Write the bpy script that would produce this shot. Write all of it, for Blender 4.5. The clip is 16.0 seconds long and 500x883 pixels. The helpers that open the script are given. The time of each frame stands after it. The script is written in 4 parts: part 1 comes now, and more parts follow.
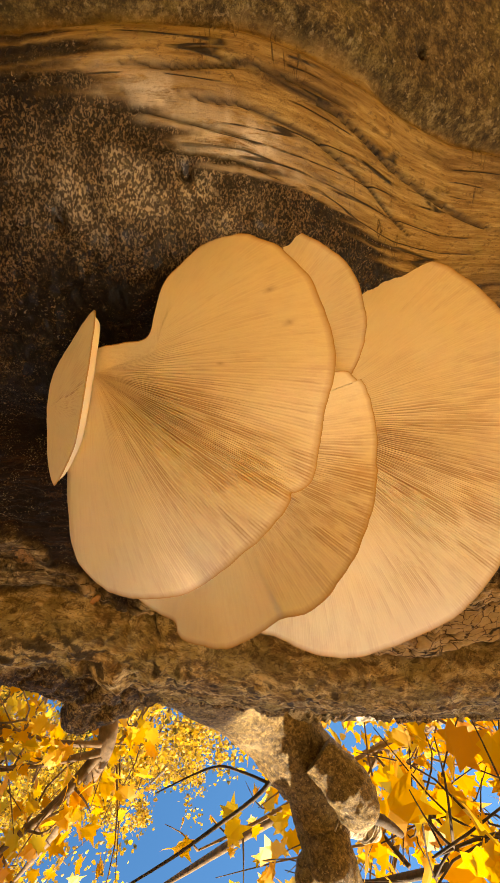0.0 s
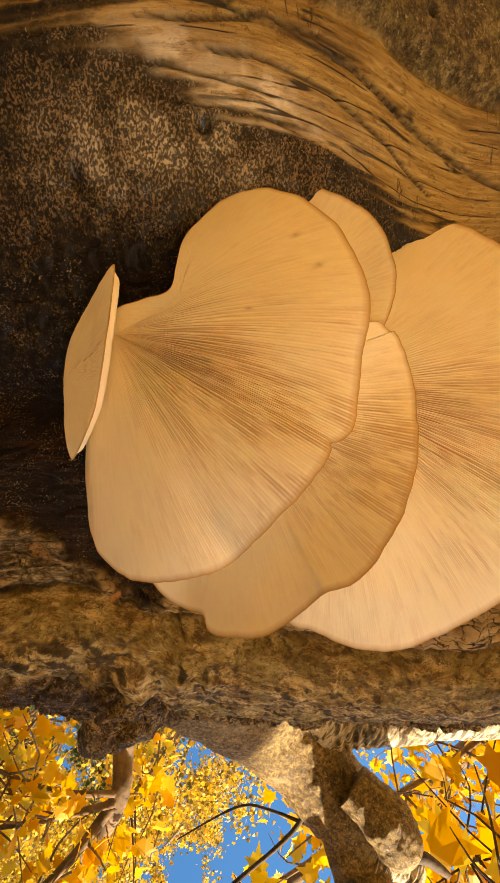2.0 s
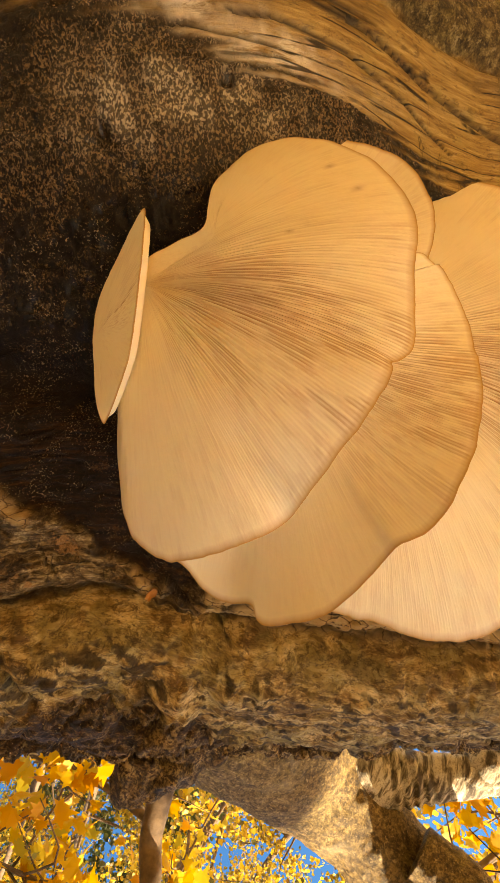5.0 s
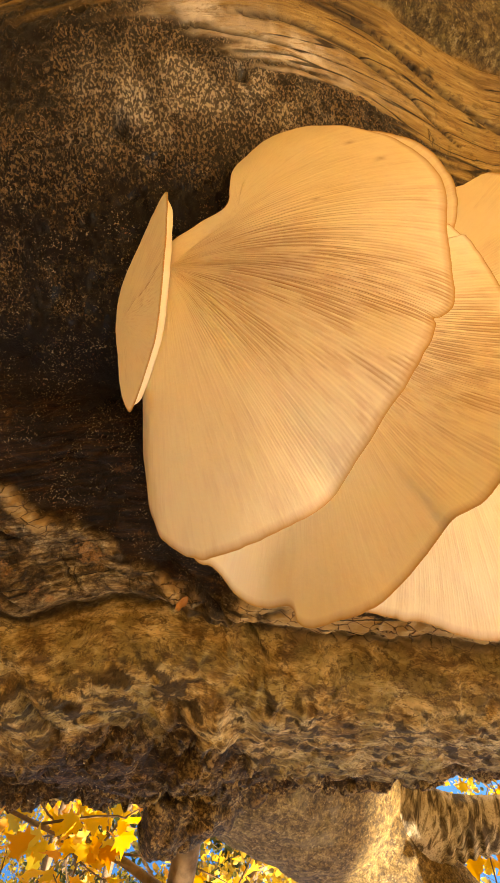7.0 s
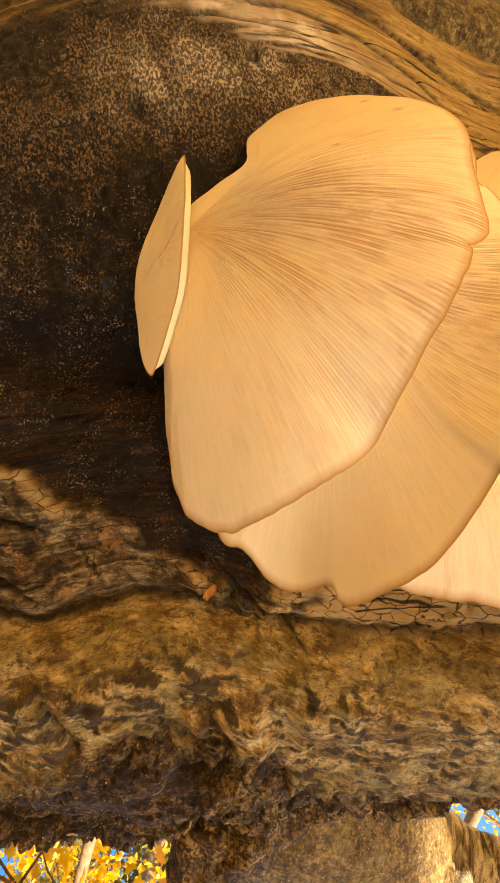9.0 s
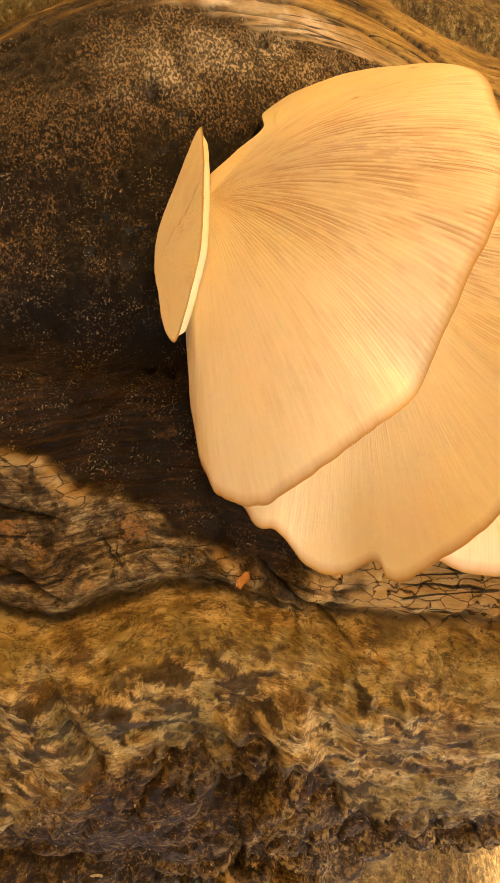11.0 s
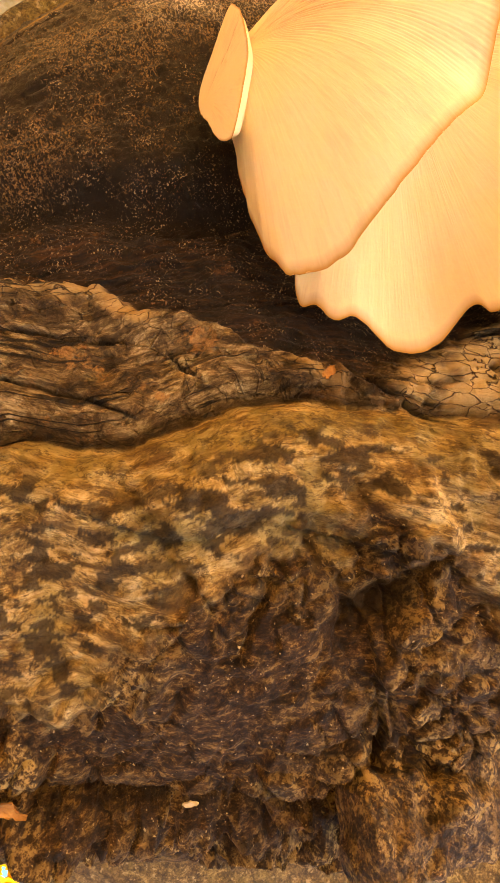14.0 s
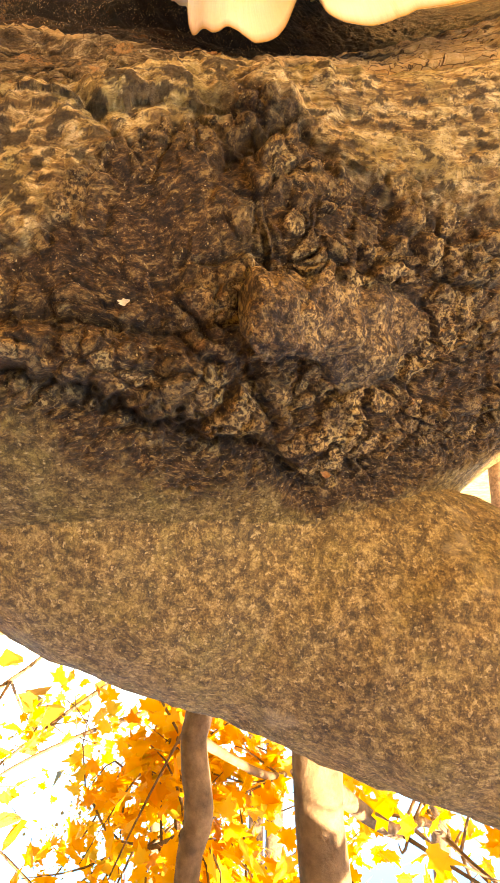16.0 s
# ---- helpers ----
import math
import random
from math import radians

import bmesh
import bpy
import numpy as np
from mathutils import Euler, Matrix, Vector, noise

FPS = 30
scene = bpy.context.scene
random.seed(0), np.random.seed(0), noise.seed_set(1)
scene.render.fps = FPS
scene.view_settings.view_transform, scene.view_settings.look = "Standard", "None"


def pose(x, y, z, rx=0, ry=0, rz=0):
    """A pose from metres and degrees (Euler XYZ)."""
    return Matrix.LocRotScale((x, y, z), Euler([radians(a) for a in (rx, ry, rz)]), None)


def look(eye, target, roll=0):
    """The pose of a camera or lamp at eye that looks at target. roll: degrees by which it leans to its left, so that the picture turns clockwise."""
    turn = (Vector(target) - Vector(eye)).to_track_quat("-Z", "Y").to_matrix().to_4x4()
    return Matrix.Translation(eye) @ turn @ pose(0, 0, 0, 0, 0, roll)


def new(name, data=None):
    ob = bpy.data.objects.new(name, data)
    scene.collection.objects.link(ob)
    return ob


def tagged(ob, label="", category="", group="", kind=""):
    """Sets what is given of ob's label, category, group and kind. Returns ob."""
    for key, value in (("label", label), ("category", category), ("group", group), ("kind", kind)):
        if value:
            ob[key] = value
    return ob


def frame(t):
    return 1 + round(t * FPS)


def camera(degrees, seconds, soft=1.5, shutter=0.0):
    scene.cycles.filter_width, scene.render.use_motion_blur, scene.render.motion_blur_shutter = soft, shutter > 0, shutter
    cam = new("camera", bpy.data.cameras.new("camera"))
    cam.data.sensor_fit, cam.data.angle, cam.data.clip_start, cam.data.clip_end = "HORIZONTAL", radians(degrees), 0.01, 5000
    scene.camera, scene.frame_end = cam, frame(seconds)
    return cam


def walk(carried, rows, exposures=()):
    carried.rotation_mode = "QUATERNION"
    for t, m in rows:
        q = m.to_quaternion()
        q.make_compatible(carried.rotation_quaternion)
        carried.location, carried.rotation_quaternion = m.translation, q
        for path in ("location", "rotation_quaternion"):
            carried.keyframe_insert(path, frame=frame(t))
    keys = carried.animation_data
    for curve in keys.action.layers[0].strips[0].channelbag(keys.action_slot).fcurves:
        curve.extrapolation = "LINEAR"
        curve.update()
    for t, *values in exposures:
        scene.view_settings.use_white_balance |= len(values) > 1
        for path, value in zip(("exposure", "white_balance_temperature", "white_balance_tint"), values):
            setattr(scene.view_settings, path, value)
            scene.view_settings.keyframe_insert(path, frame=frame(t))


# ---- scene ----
import itertools

# The camera rises past a leaning beech, held upside down, and tips from the underside of the caps to the top of the stem.
cam = camera(53.9, 16.0, soft=1.1)
PATH = [
    (0, (-0.0000, -0.0000, 1.4000), (0.0000, 0.8597, 1.9108), -146.24),
    (0.5, (-0.0040, -0.0012, 1.4095), (0.0114, 0.8665, 1.9065), -147.31),
    (1, (-0.0044, -0.0018, 1.4171), (0.0216, 0.8731, 1.9006), -148.29),
    (1.5, (-0.0057, -0.0023, 1.4254), (0.0313, 0.8790, 1.8966), -149.26),
    (2, (-0.0071, -0.0036, 1.4342), (0.0398, 0.8843, 1.8918), -150.21),
    (2.5, (-0.0082, -0.0044, 1.4406), (0.0505, 0.8889, 1.8863), -151.14),
    (3, (-0.0090, -0.0051, 1.4485), (0.0597, 0.8943, 1.8803), -152.02),
    (3.5, (-0.0104, -0.0058, 1.4568), (0.0709, 0.8999, 1.8728), -152.96),
    (6, (-0.0158, -0.0065, 1.4968), (0.1378, 0.9300, 1.8121), -157.93),
    (6.5, (-0.0141, -0.0064, 1.5028), (0.1500, 0.9348, 1.7984), -158.84),
    (7, (-0.0138, -0.0060, 1.5098), (0.1616, 0.9393, 1.7850), -159.68),
    (7.5, (-0.0151, -0.0055, 1.5188), (0.1746, 0.9433, 1.7714), -160.52),
    (8, (-0.0153, -0.0048, 1.5272), (0.1856, 0.9473, 1.7576), -161.28),
    (8.5, (-0.0153, -0.0040, 1.5348), (0.1960, 0.9506, 1.7446), -162.01),
    (9, (-0.0158, -0.0029, 1.5426), (0.2085, 0.9531, 1.7313), -162.75),
    (11.5, (-0.0142, 0.0046, 1.5799), (0.2709, 0.9603, 1.6530), -166.75),
    (12, (-0.0134, 0.0057, 1.5912), (0.2852, 0.9595, 1.6252), -168.02),
    (12.5, (-0.0131, 0.0070, 1.6104), (0.2949, 0.9583, 1.5968), -169.26),
    (13, (-0.0119, 0.0084, 1.6285), (0.3027, 0.9559, 1.5717), -170.39),
    (13.5, (-0.0081, 0.0114, 1.6554), (0.3069, 0.9544, 1.5477), -171.46),
    (14, (-0.0061, 0.0175, 1.6892), (0.3124, 0.9519, 1.5291), -172.48),
    (14.5, (-0.0057, 0.0223, 1.7210), (0.3051, 0.9527, 1.5267), -173.75),
    (15, (-0.0115, 0.0261, 1.7716), (0.2922, 0.9488, 1.5339), -174.95),
    (15.5, (-0.0256, 0.0273, 1.8362), (0.2663, 0.9359, 1.5375), -176.19),
    (16, (-0.0450, 0.0277, 1.8826), (0.2228, 0.9325, 1.5515), -177.91),
]
EXPOSURES = [(0, 1.8, 9200, 14), (3.5, 1.82, 9200, 14), (6, 2.1, 9100, 13), (9, 2.35, 9200, 13), (11.5, 2.6, 9400, 13), (13, 2.75, 9900, 18), (14.5, 3.2, 10900, 28), (15.5, 3.5, 9900, 22), (16, 3.34, 9600, 19)]
walk(cam, [(t, look(eye, target, roll)) for t, eye, target, roll in PATH], EXPOSURES)

# ---- world and sun ----
SUN_DIR = Vector((-0.73, -0.51, 0.451)).normalized()
elev = math.asin(SUN_DIR.z)
world = bpy.data.worlds.new("sky")
scene.world = world
world.use_nodes = True
sky = world.node_tree.nodes.new("ShaderNodeTexSky")
sky.sky_type, sky.sun_disc = "NISHITA", False
sky.ozone_density, sky.air_density, sky.dust_density = 4.0, 1.0, 0.4
sky.sun_elevation, sky.sun_rotation = elev, math.atan2(SUN_DIR.x, SUN_DIR.y)
deep = world.node_tree.nodes.new("ShaderNodeHueSaturation")
deep.inputs["Saturation"].default_value = 1.25
world.node_tree.links.new(sky.outputs[0], deep.inputs["Color"])
world.node_tree.links.new(deep.outputs[0], world.node_tree.nodes["Background"].inputs[0])
world.node_tree.nodes["Background"].inputs[1].default_value = 0.12
sun = new("sun", bpy.data.lights.new("sun", "SUN"))
sun.data.energy, sun.data.angle, sun.data.color = 5.0, radians(0.5), (1.0, 0.86, 0.66)
sun.matrix_world = look(SUN_DIR * 20, (0, 0, 0))

# ---- the stem's own axes: u along the stem, v away from the eye, w against the climb ----
UNIT, EYE = 0.5, 1.4
AXES = Matrix(((-0.83133, 0.0, 0.55577), (0.28388, 0.85971, 0.42464), (-0.4778, 0.51079, -0.7147)))
AX = np.array(AXES)


def place(p):
    """World places of points given in the stem's axes."""
    return np.asarray(p, float) @ AX.T * UNIT + (0, 0, EYE)


# ---- noise on arrays ----
def lattice(ix, iy, iz, seed):
    h = (ix * 374761393 + iy * 668265263 + iz * 1274126177 + seed * 974711) & 0xFFFFFFFF
    h = ((h ^ (h >> 13)) * 1103515245) & 0xFFFFFFFF
    h = ((h ^ (h >> 15)) * 2654435769) & 0xFFFFFFFF
    return ((h ^ (h >> 16)) & 0xFFFF) / 65535.0


def grain(p, seed=0):
    """Smooth noise in 0..1 at points (N, 3)."""
    i = np.floor(p).astype(np.int64)
    f = p - i
    f = f * f * (3 - 2 * f)
    out = 0
    for a in (0, 1):
        for b in (0, 1):
            for c in (0, 1):
                w = (f[:, 0] if a else 1 - f[:, 0]) * (f[:, 1] if b else 1 - f[:, 1]) * (f[:, 2] if c else 1 - f[:, 2])
                out = out + w * lattice(i[:, 0] + a, i[:, 1] + b, i[:, 2] + c, seed)
    return out


def fbm(p, octaves=4, seed=0):
    out, amp, total = 0, 1.0, 0.0
    for k in range(octaves):
        out = out + amp * grain(p * 2.03 ** k + 7.1 * k, seed + k)
        total += amp
        amp *= 0.5
    return out / total


def ridged(p, octaves=3, seed=0):
    out, amp, total = 0, 1.0, 0.0
    for k in range(octaves):
        out = out + amp * (1 - np.abs(2 * grain(p * 2.03 ** k + 3.3 * k, seed + k) - 1))
        total += amp
        amp *= 0.5
    return out / total


def cells3(p, seed=0):
    """Distance to the nearest and the second nearest of scattered points, and a number for the nearest."""
    i = np.floor(p).astype(np.int64)
    near, second, mark = np.full(len(p), 9.0), np.full(len(p), 9.0), np.zeros(len(p))
    for a, b, c in itertools.product((-1, 0, 1), repeat=3):
        x, y, z = i[:, 0] + a, i[:, 1] + b, i[:, 2] + c
        q = np.stack([x + lattice(x, y, z, seed), y + lattice(x, y, z, seed + 1), z + lattice(x, y, z, seed + 2)], 1)
        d = np.linalg.norm(q - p, axis=1)
        first = d < near
        second = np.where(first, near, np.minimum(second, d))
        mark = np.where(first, lattice(x, y, z, seed + 3), mark)
        near = np.where(first, d, near)
    return near, second, mark


def step(a, b, x):
    t = np.clip((x - a) / (b - a), 0, 1)
    return t * t * (3 - 2 * t)


# ---- materials ----
class Nodes:
    """Short hand for a node material."""

    def __init__(self, name):
        self.mat = bpy.data.materials.new(name)
        self.mat.use_nodes = True
        self.tree = self.mat.node_tree
        self.bsdf = self.tree.nodes["Principled BSDF"]
        self.coord = self.tree.nodes.new("ShaderNodeTexCoord")

    def put(self, socket, value):
        if isinstance(value, bpy.types.NodeSocket):
            self.tree.links.new(value, socket)
        elif socket.type == "RGBA" and len(value) == 3:
            socket.default_value = (*value, 1)
        else:
            socket.default_value = value

    def set(self, **values):
        for key, value in values.items():
            self.put(self.bsdf.inputs[key.replace("_", " ").title().replace("Ior", "IOR")], value)
        return self

    def pos(self, scale=(1, 1, 1), kind="Object"):
        node = self.tree.nodes.new("ShaderNodeMapping")
        self.put(node.inputs["Vector"], self.coord.outputs[kind])
        node.inputs["Scale"].default_value = scale
        return node.outputs[0]

    def noise(self, scale, detail=4, rough=0.6, at=None, distort=0.0):
        node = self.tree.nodes.new("ShaderNodeTexNoise")
        self.put(node.inputs["Vector"], at or self.coord.outputs["Object"])
        for key, value in (("Scale", scale), ("Detail", detail), ("Roughness", rough), ("Distortion", distort)):
            node.inputs[key].default_value = value
        return node.outputs["Fac"]

    def cells(self, scale, at=None, feature="DISTANCE_TO_EDGE", rand=1.0):
        node = self.tree.nodes.new("ShaderNodeTexVoronoi")
        node.feature = feature
        self.put(node.inputs["Vector"], at or self.coord.outputs["Object"])
        node.inputs["Scale"].default_value, node.inputs["Randomness"].default_value = scale, rand
        return node.outputs["Distance"]

    def ramp(self, fac, *stops):
        node = self.tree.nodes.new("ShaderNodeValToRGB")
        self.put(node.inputs[0], fac)
        e = node.color_ramp.elements
        while len(e) < len(stops):
            e.new(0.5)
        for el, (p, c) in zip(e, stops):
            el.position = p
            el.color = (*c, 1) if isinstance(c, tuple) else (c, c, c, 1)
        return node.outputs[0]

    def mix(self, fac, a, b, blend="MIX"):
        node = self.tree.nodes.new("ShaderNodeMix")
        node.data_type, node.blend_type = "RGBA", blend
        self.put(node.inputs[0], fac)
        self.put(node.inputs[6], a)
        self.put(node.inputs[7], b)
        return node.outputs[2]

    def math(self, op, a, b=0.0):
        node = self.tree.nodes.new("ShaderNodeMath")
        node.operation = op
        self.put(node.inputs[0], a)
        self.put(node.inputs[1], b)
        return node.outputs[0]

    def attr(self, name):
        node = self.tree.nodes.new("ShaderNodeAttribute")
        node.attribute_name = name
        return node.outputs["Fac"]

    def info(self, island=False):
        node = self.tree.nodes.new("ShaderNodeNewGeometry" if island else "ShaderNodeObjectInfo")
        return node.outputs["Random Per Island" if island else "Random"]

    def bump(self, height, distance, strength=1.0):
        node = self.tree.nodes.new("ShaderNodeBump")
        node.inputs["Strength"].default_value, node.inputs["Distance"].default_value = strength, distance
        self.put(node.inputs["Height"], height)
        self.put(self.bsdf.inputs["Normal"], node.outputs[0])
        return self


def smooth_bark(m, fine, mid):
    """Warty, lichen-flecked beech bark."""
    thin = m.noise(170, 10, 0.9)
    bark = m.ramp(thin, (0.42, (0.04, 0.026, 0.009)), (0.48, (0.14, 0.096, 0.034)), (0.53, (0.27, 0.195, 0.072)), (0.59, (0.56, 0.44, 0.2)))
    bark = m.mix(m.ramp(m.noise(11, 6, 0.7), (0.42, 0.0), (0.6, 0.6)), bark, m.ramp(thin, (0.44, (0.03, 0.019, 0.008)), (0.56, (0.26, 0.175, 0.066))))
    bark = m.mix(m.ramp(m.noise(24, 7, 0.75), (0.5, 0.0), (0.62, 0.5)), bark, m.ramp(thin, (0.42, (0.1, 0.075, 0.02)), (0.58, (0.36, 0.29, 0.08))))
    bark = m.mix(m.ramp(m.noise(360, 3, 0.6), (0.60, 0.0), (0.65, 0.7)), bark, (0.58, 0.47, 0.26))
    return m.mix(m.ramp(fine, (0.5, 0.0), (0.6, 0.5)), bark, (0.055, 0.035, 0.014))


def rough_bark(m, at, big, flake):
    """Dead bark: dark brown crumbs with tan flakes."""
    rough = m.ramp(m.noise(1.0, 8, 0.85, at, 0.3), (0.42, (0.014, 0.007, 0.0035)), (0.48, (0.045, 0.023, 0.009)), (0.54, (0.11, 0.06, 0.022)), (0.6, (0.36, 0.25, 0.105)))
    tan = m.ramp(m.noise(420, 6, 0.8), (0.44, (0.04, 0.021, 0.008)), (0.5, (0.17, 0.105, 0.04)), (0.55, (0.6, 0.44, 0.2)))
    rough = m.mix(m.math("MULTIPLY", m.ramp(m.attr("tint"), (0.4, 0.0), (0.65, 1.0)), m.ramp(big, (0.4, 0.3), (0.58, 1.0))), rough, tan)
    return m.mix(m.ramp(m.noise(800, 3, 0.5), (0.68, 0.0), (0.71, 0.9)), rough, (0.7, 0.56, 0.32))


STAIN = (0.88, 0.82, 0.72)


def stem_material():
    m = Nodes("old_beech_stem")
    node = m.tree.nodes.new("ShaderNodeAttribute")
    node.attribute_name = "fibre"
    fibre = node.outputs["Vector"]

    def stretched(x, y, z=1.0):
        mp = m.tree.nodes.new("ShaderNodeMapping")
        m.put(mp.inputs["Vector"], fibre)
        mp.inputs["Scale"].default_value = (x, y, z)
        return mp.outputs[0]

    fine, mid, big = m.noise(900, 6, 0.75), m.noise(190, 6, 0.7), m.noise(34, 5, 0.65)
    fib = m.noise(1.0, 6, 0.7, stretched(40, 520, 60), 0.25)
    fib2 = m.noise(1.0, 6, 0.7, stretched(20, 130, 40), 0.5)
    # hairline splits along the fibres
    line = m.noise(1.0, 2, 0.45, stretched(6, 120, 14), 0.2)
    split = m.ramp(m.math("ABSOLUTE", m.math("SUBTRACT", line, 0.5)), (0.0, 1.0), (0.008, 1.0), (0.018, 0.0))
    split = m.math("MULTIPLY", split, m.ramp(m.noise(22, 4, 0.65), (0.46, 0.0), (0.52, 1.0)))
    cross = m.noise(1.0, 3, 0.55, stretched(110, 26, 16), 0.6)
    cross = m.ramp(m.math("ABSOLUTE", m.math("SUBTRACT", cross, 0.5)), (0.0, 1.0), (0.012, 0.0))
    cross = m.math("MULTIPLY", cross, m.ramp(m.noise(28, 3, 0.6, m.pos((1, 1, 1.3))), (0.56, 0.0), (0.62, 0.8)))
    split = m.math("MAXIMUM", split, cross)
    warped = m.tree.nodes.new("ShaderNodeVectorMath")
    warped.operation = "ADD"
    m.put(warped.inputs[0], stretched(110, 230, 90))
    m.put(warped.inputs[1], m.mix(1.0, m.noise(120, 3, 0.6), (0, 0, 0), "SUBTRACT"))
    crackle = m.ramp(m.cells(1.0, warped.outputs[0]), (0.0, 1.0), (0.045, 0.0))
    bark = smooth_bark(m, fine, mid)
    flake = m.ramp(m.noise(380, 6, 0.8), (0.49, 0.0), (0.55, 1.0))
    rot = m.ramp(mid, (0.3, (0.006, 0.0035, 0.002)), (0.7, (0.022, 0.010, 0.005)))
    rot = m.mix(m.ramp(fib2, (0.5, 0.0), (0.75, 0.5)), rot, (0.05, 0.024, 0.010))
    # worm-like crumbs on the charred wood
    # first a pale glossy highlight, painted into the dark wood's colour
    rot = m.mix(m.math("MULTIPLY", m.attr("painted_sheen"), 0.55), rot, m.ramp(mid, (0.35, (0.12, 0.095, 0.075)), (0.65, (0.34, 0.29, 0.22))))
    worm = m.ramp(m.noise(1.0, 4, 0.6, stretched(1100, 760, 800), 0.5), (0.5, 0.0), (0.56, 1.0))
    dense = m.math("ADD", m.math("MULTIPLY", m.attr("speckle"), 0.42), m.math("MULTIPLY", m.noise(130, 6, 0.8), 0.9))
    grit = m.math("MULTIPLY", worm, m.ramp(dense, (0.55, 0.0), (0.70, 1.0)))
    rot = m.mix(grit, rot, m.ramp(fine, (0.4, (0.16, 0.10, 0.045)), (0.58, (0.66, 0.51, 0.29))))
    rot = m.mix(m.math("MULTIPLY", m.attr("fibrous"), 0.85), rot, m.ramp(fib, (0.38, (0.012, 0.006, 0.004)), (0.5, (0.05, 0.024, 0.010)), (0.66, (0.2, 0.105, 0.04))))
    rot = m.mix(m.math("MULTIPLY", m.attr("fibrous"), m.ramp(m.noise(48, 5, 0.7), (0.44, 0.85), (0.56, 0.0))), rot, m.ramp(fine, (0.4, (0.008, 0.005, 0.003)), (0.65, (0.045, 0.024, 0.012))))
    rot = m.mix(m.math("MULTIPLY", m.attr("fibrous"), m.ramp(m.noise(75, 6, 0.75), (0.6, 0.0), (0.66, 0.7))), rot, m.ramp(fine, (0.4, (0.16, 0.075, 0.025)), (0.62, (0.42, 0.23, 0.09))))
    wood = m.ramp(fib, (0.34, (0.28, 0.16, 0.045)), (0.5, (0.47, 0.31, 0.10)), (0.66, (0.68, 0.5, 0.21)))
    wood = m.mix(m.ramp(m.noise(1.0, 5, 0.65, stretched(5, 30, 10), 0.6), (0.46, 0.0), (0.6, 0.6)), wood, m.ramp(fib, (0.4, (0.05, 0.022, 0.007)), (0.6, (0.17, 0.085, 0.025))))
    wood = m.mix(m.ramp(big, (0.55, 0.0), (0.72, 0.6)), wood, (0.34, 0.28, 0.07))
    wood = m.mix(m.ramp(m.noise(1.0, 7, 0.8, stretched(160, 420, 200), 0.3), (0.54, 0.0), (0.6, 0.55)), wood, (0.09, 0.045, 0.014))
    # the same highlight painted near-white over wood fibres and crumbs
    painted_sheen = m.attr("painted_sheen")
    wood = m.mix(m.math("MULTIPLY", painted_sheen, m.ramp(m.noise(1.0, 6, 0.75, stretched(60, 330, 120), 0.3), (0.34, 0.0), (0.5, 1.0))), wood, (0.9, 0.84, 0.72))
    rot = m.mix(m.math("MULTIPLY", m.math("MULTIPLY", grit, painted_sheen), 1.0), rot, (0.92, 0.86, 0.74))
    lip = m.ramp(m.noise(1.0, 7, 0.75, stretched(60, 190, 90), 0.5), (0.42, (0.2, 0.115, 0.04)), (0.5, (0.48, 0.32, 0.12)), (0.58, (0.78, 0.6, 0.3)))
    lip = m.mix(m.ramp(big, (0.47, 0.0), (0.6, 0.65)), lip, (0.33, 0.26, 0.09))
    ragged = m.noise(1.0, 6, 0.7, stretched(48, 85, 60), 1.0)
    lip = m.mix(m.ramp(m.math("ABSOLUTE", m.math("SUBTRACT", ragged, 0.52)), (0.0, 0.5), (0.012, 0.4), (0.03, 0.0)), lip, (0.07, 0.042, 0.016))
    lip = m.mix(m.ramp(m.noise(1.0, 8, 0.85, stretched(180, 330, 200), 0.3), (0.52, 0.0), (0.57, 0.8)), lip, (0.085, 0.048, 0.018))
    plate = m.ramp(m.noise(1.0, 8, 0.8, stretched(75, 130, 90), 0.4), (0.40, (0.045, 0.027, 0.012)), (0.48, (0.15, 0.098, 0.047)), (0.54, (0.32, 0.235, 0.125)), (0.61, (0.64, 0.52, 0.33)))
    plate = m.mix(m.ramp(fib, (0.52, 0.0), (0.62, 0.75)), plate, (0.06, 0.035, 0.015))
    plate = m.mix(m.ramp(m.noise(55, 6, 0.7), (0.58, 0.0), (0.63, 0.85)), plate, m.ramp(fine, (0.4, (0.32, 0.16, 0.06)), (0.6, (0.6, 0.36, 0.16))))
    plate = m.mix(m.math("MULTIPLY", crackle, 0.3), plate, (0.03, 0.018, 0.01))
    rough = rough_bark(m, stretched(170, 330, 260), big, flake)
    col = m.mix(m.attr("bark"), rough, bark)
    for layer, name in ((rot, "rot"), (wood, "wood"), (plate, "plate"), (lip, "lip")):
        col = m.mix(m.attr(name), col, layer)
    pale = m.mix(crackle, m.ramp(fib2, (0.3, (0.56, 0.36, 0.15)), (0.7, (0.8, 0.6, 0.32))), (0.09, 0.045, 0.02))
    col = m.mix(m.attr("pale"), col, pale)
    # dark blots and cracks, with the shade of crease and ledge painted in
    col = m.mix(m.attr("blot_shade"), col, m.ramp(fine, (0.35, (0.010, 0.006, 0.004)), (0.7, (0.06, 0.035, 0.015))))
    zone = m.math("MAXIMUM", m.attr("wood"), m.attr("plate"))
    col = m.mix(m.math("MULTIPLY", split, m.math("MULTIPLY", zone, 0.9)), col, (0.012, 0.007, 0.004))
    col = m.mix(m.math("SUBTRACT", 1.0, m.attr("lip")), col, m.mix(1.0, col, STAIN, "MULTIPLY"))
    col = m.mix(m.math("MULTIPLY", m.attr("rot"), m.math("SUBTRACT", 1.0, painted_sheen)), col, m.mix(1.0, col, (0.6, 0.52, 0.47), "MULTIPLY"))
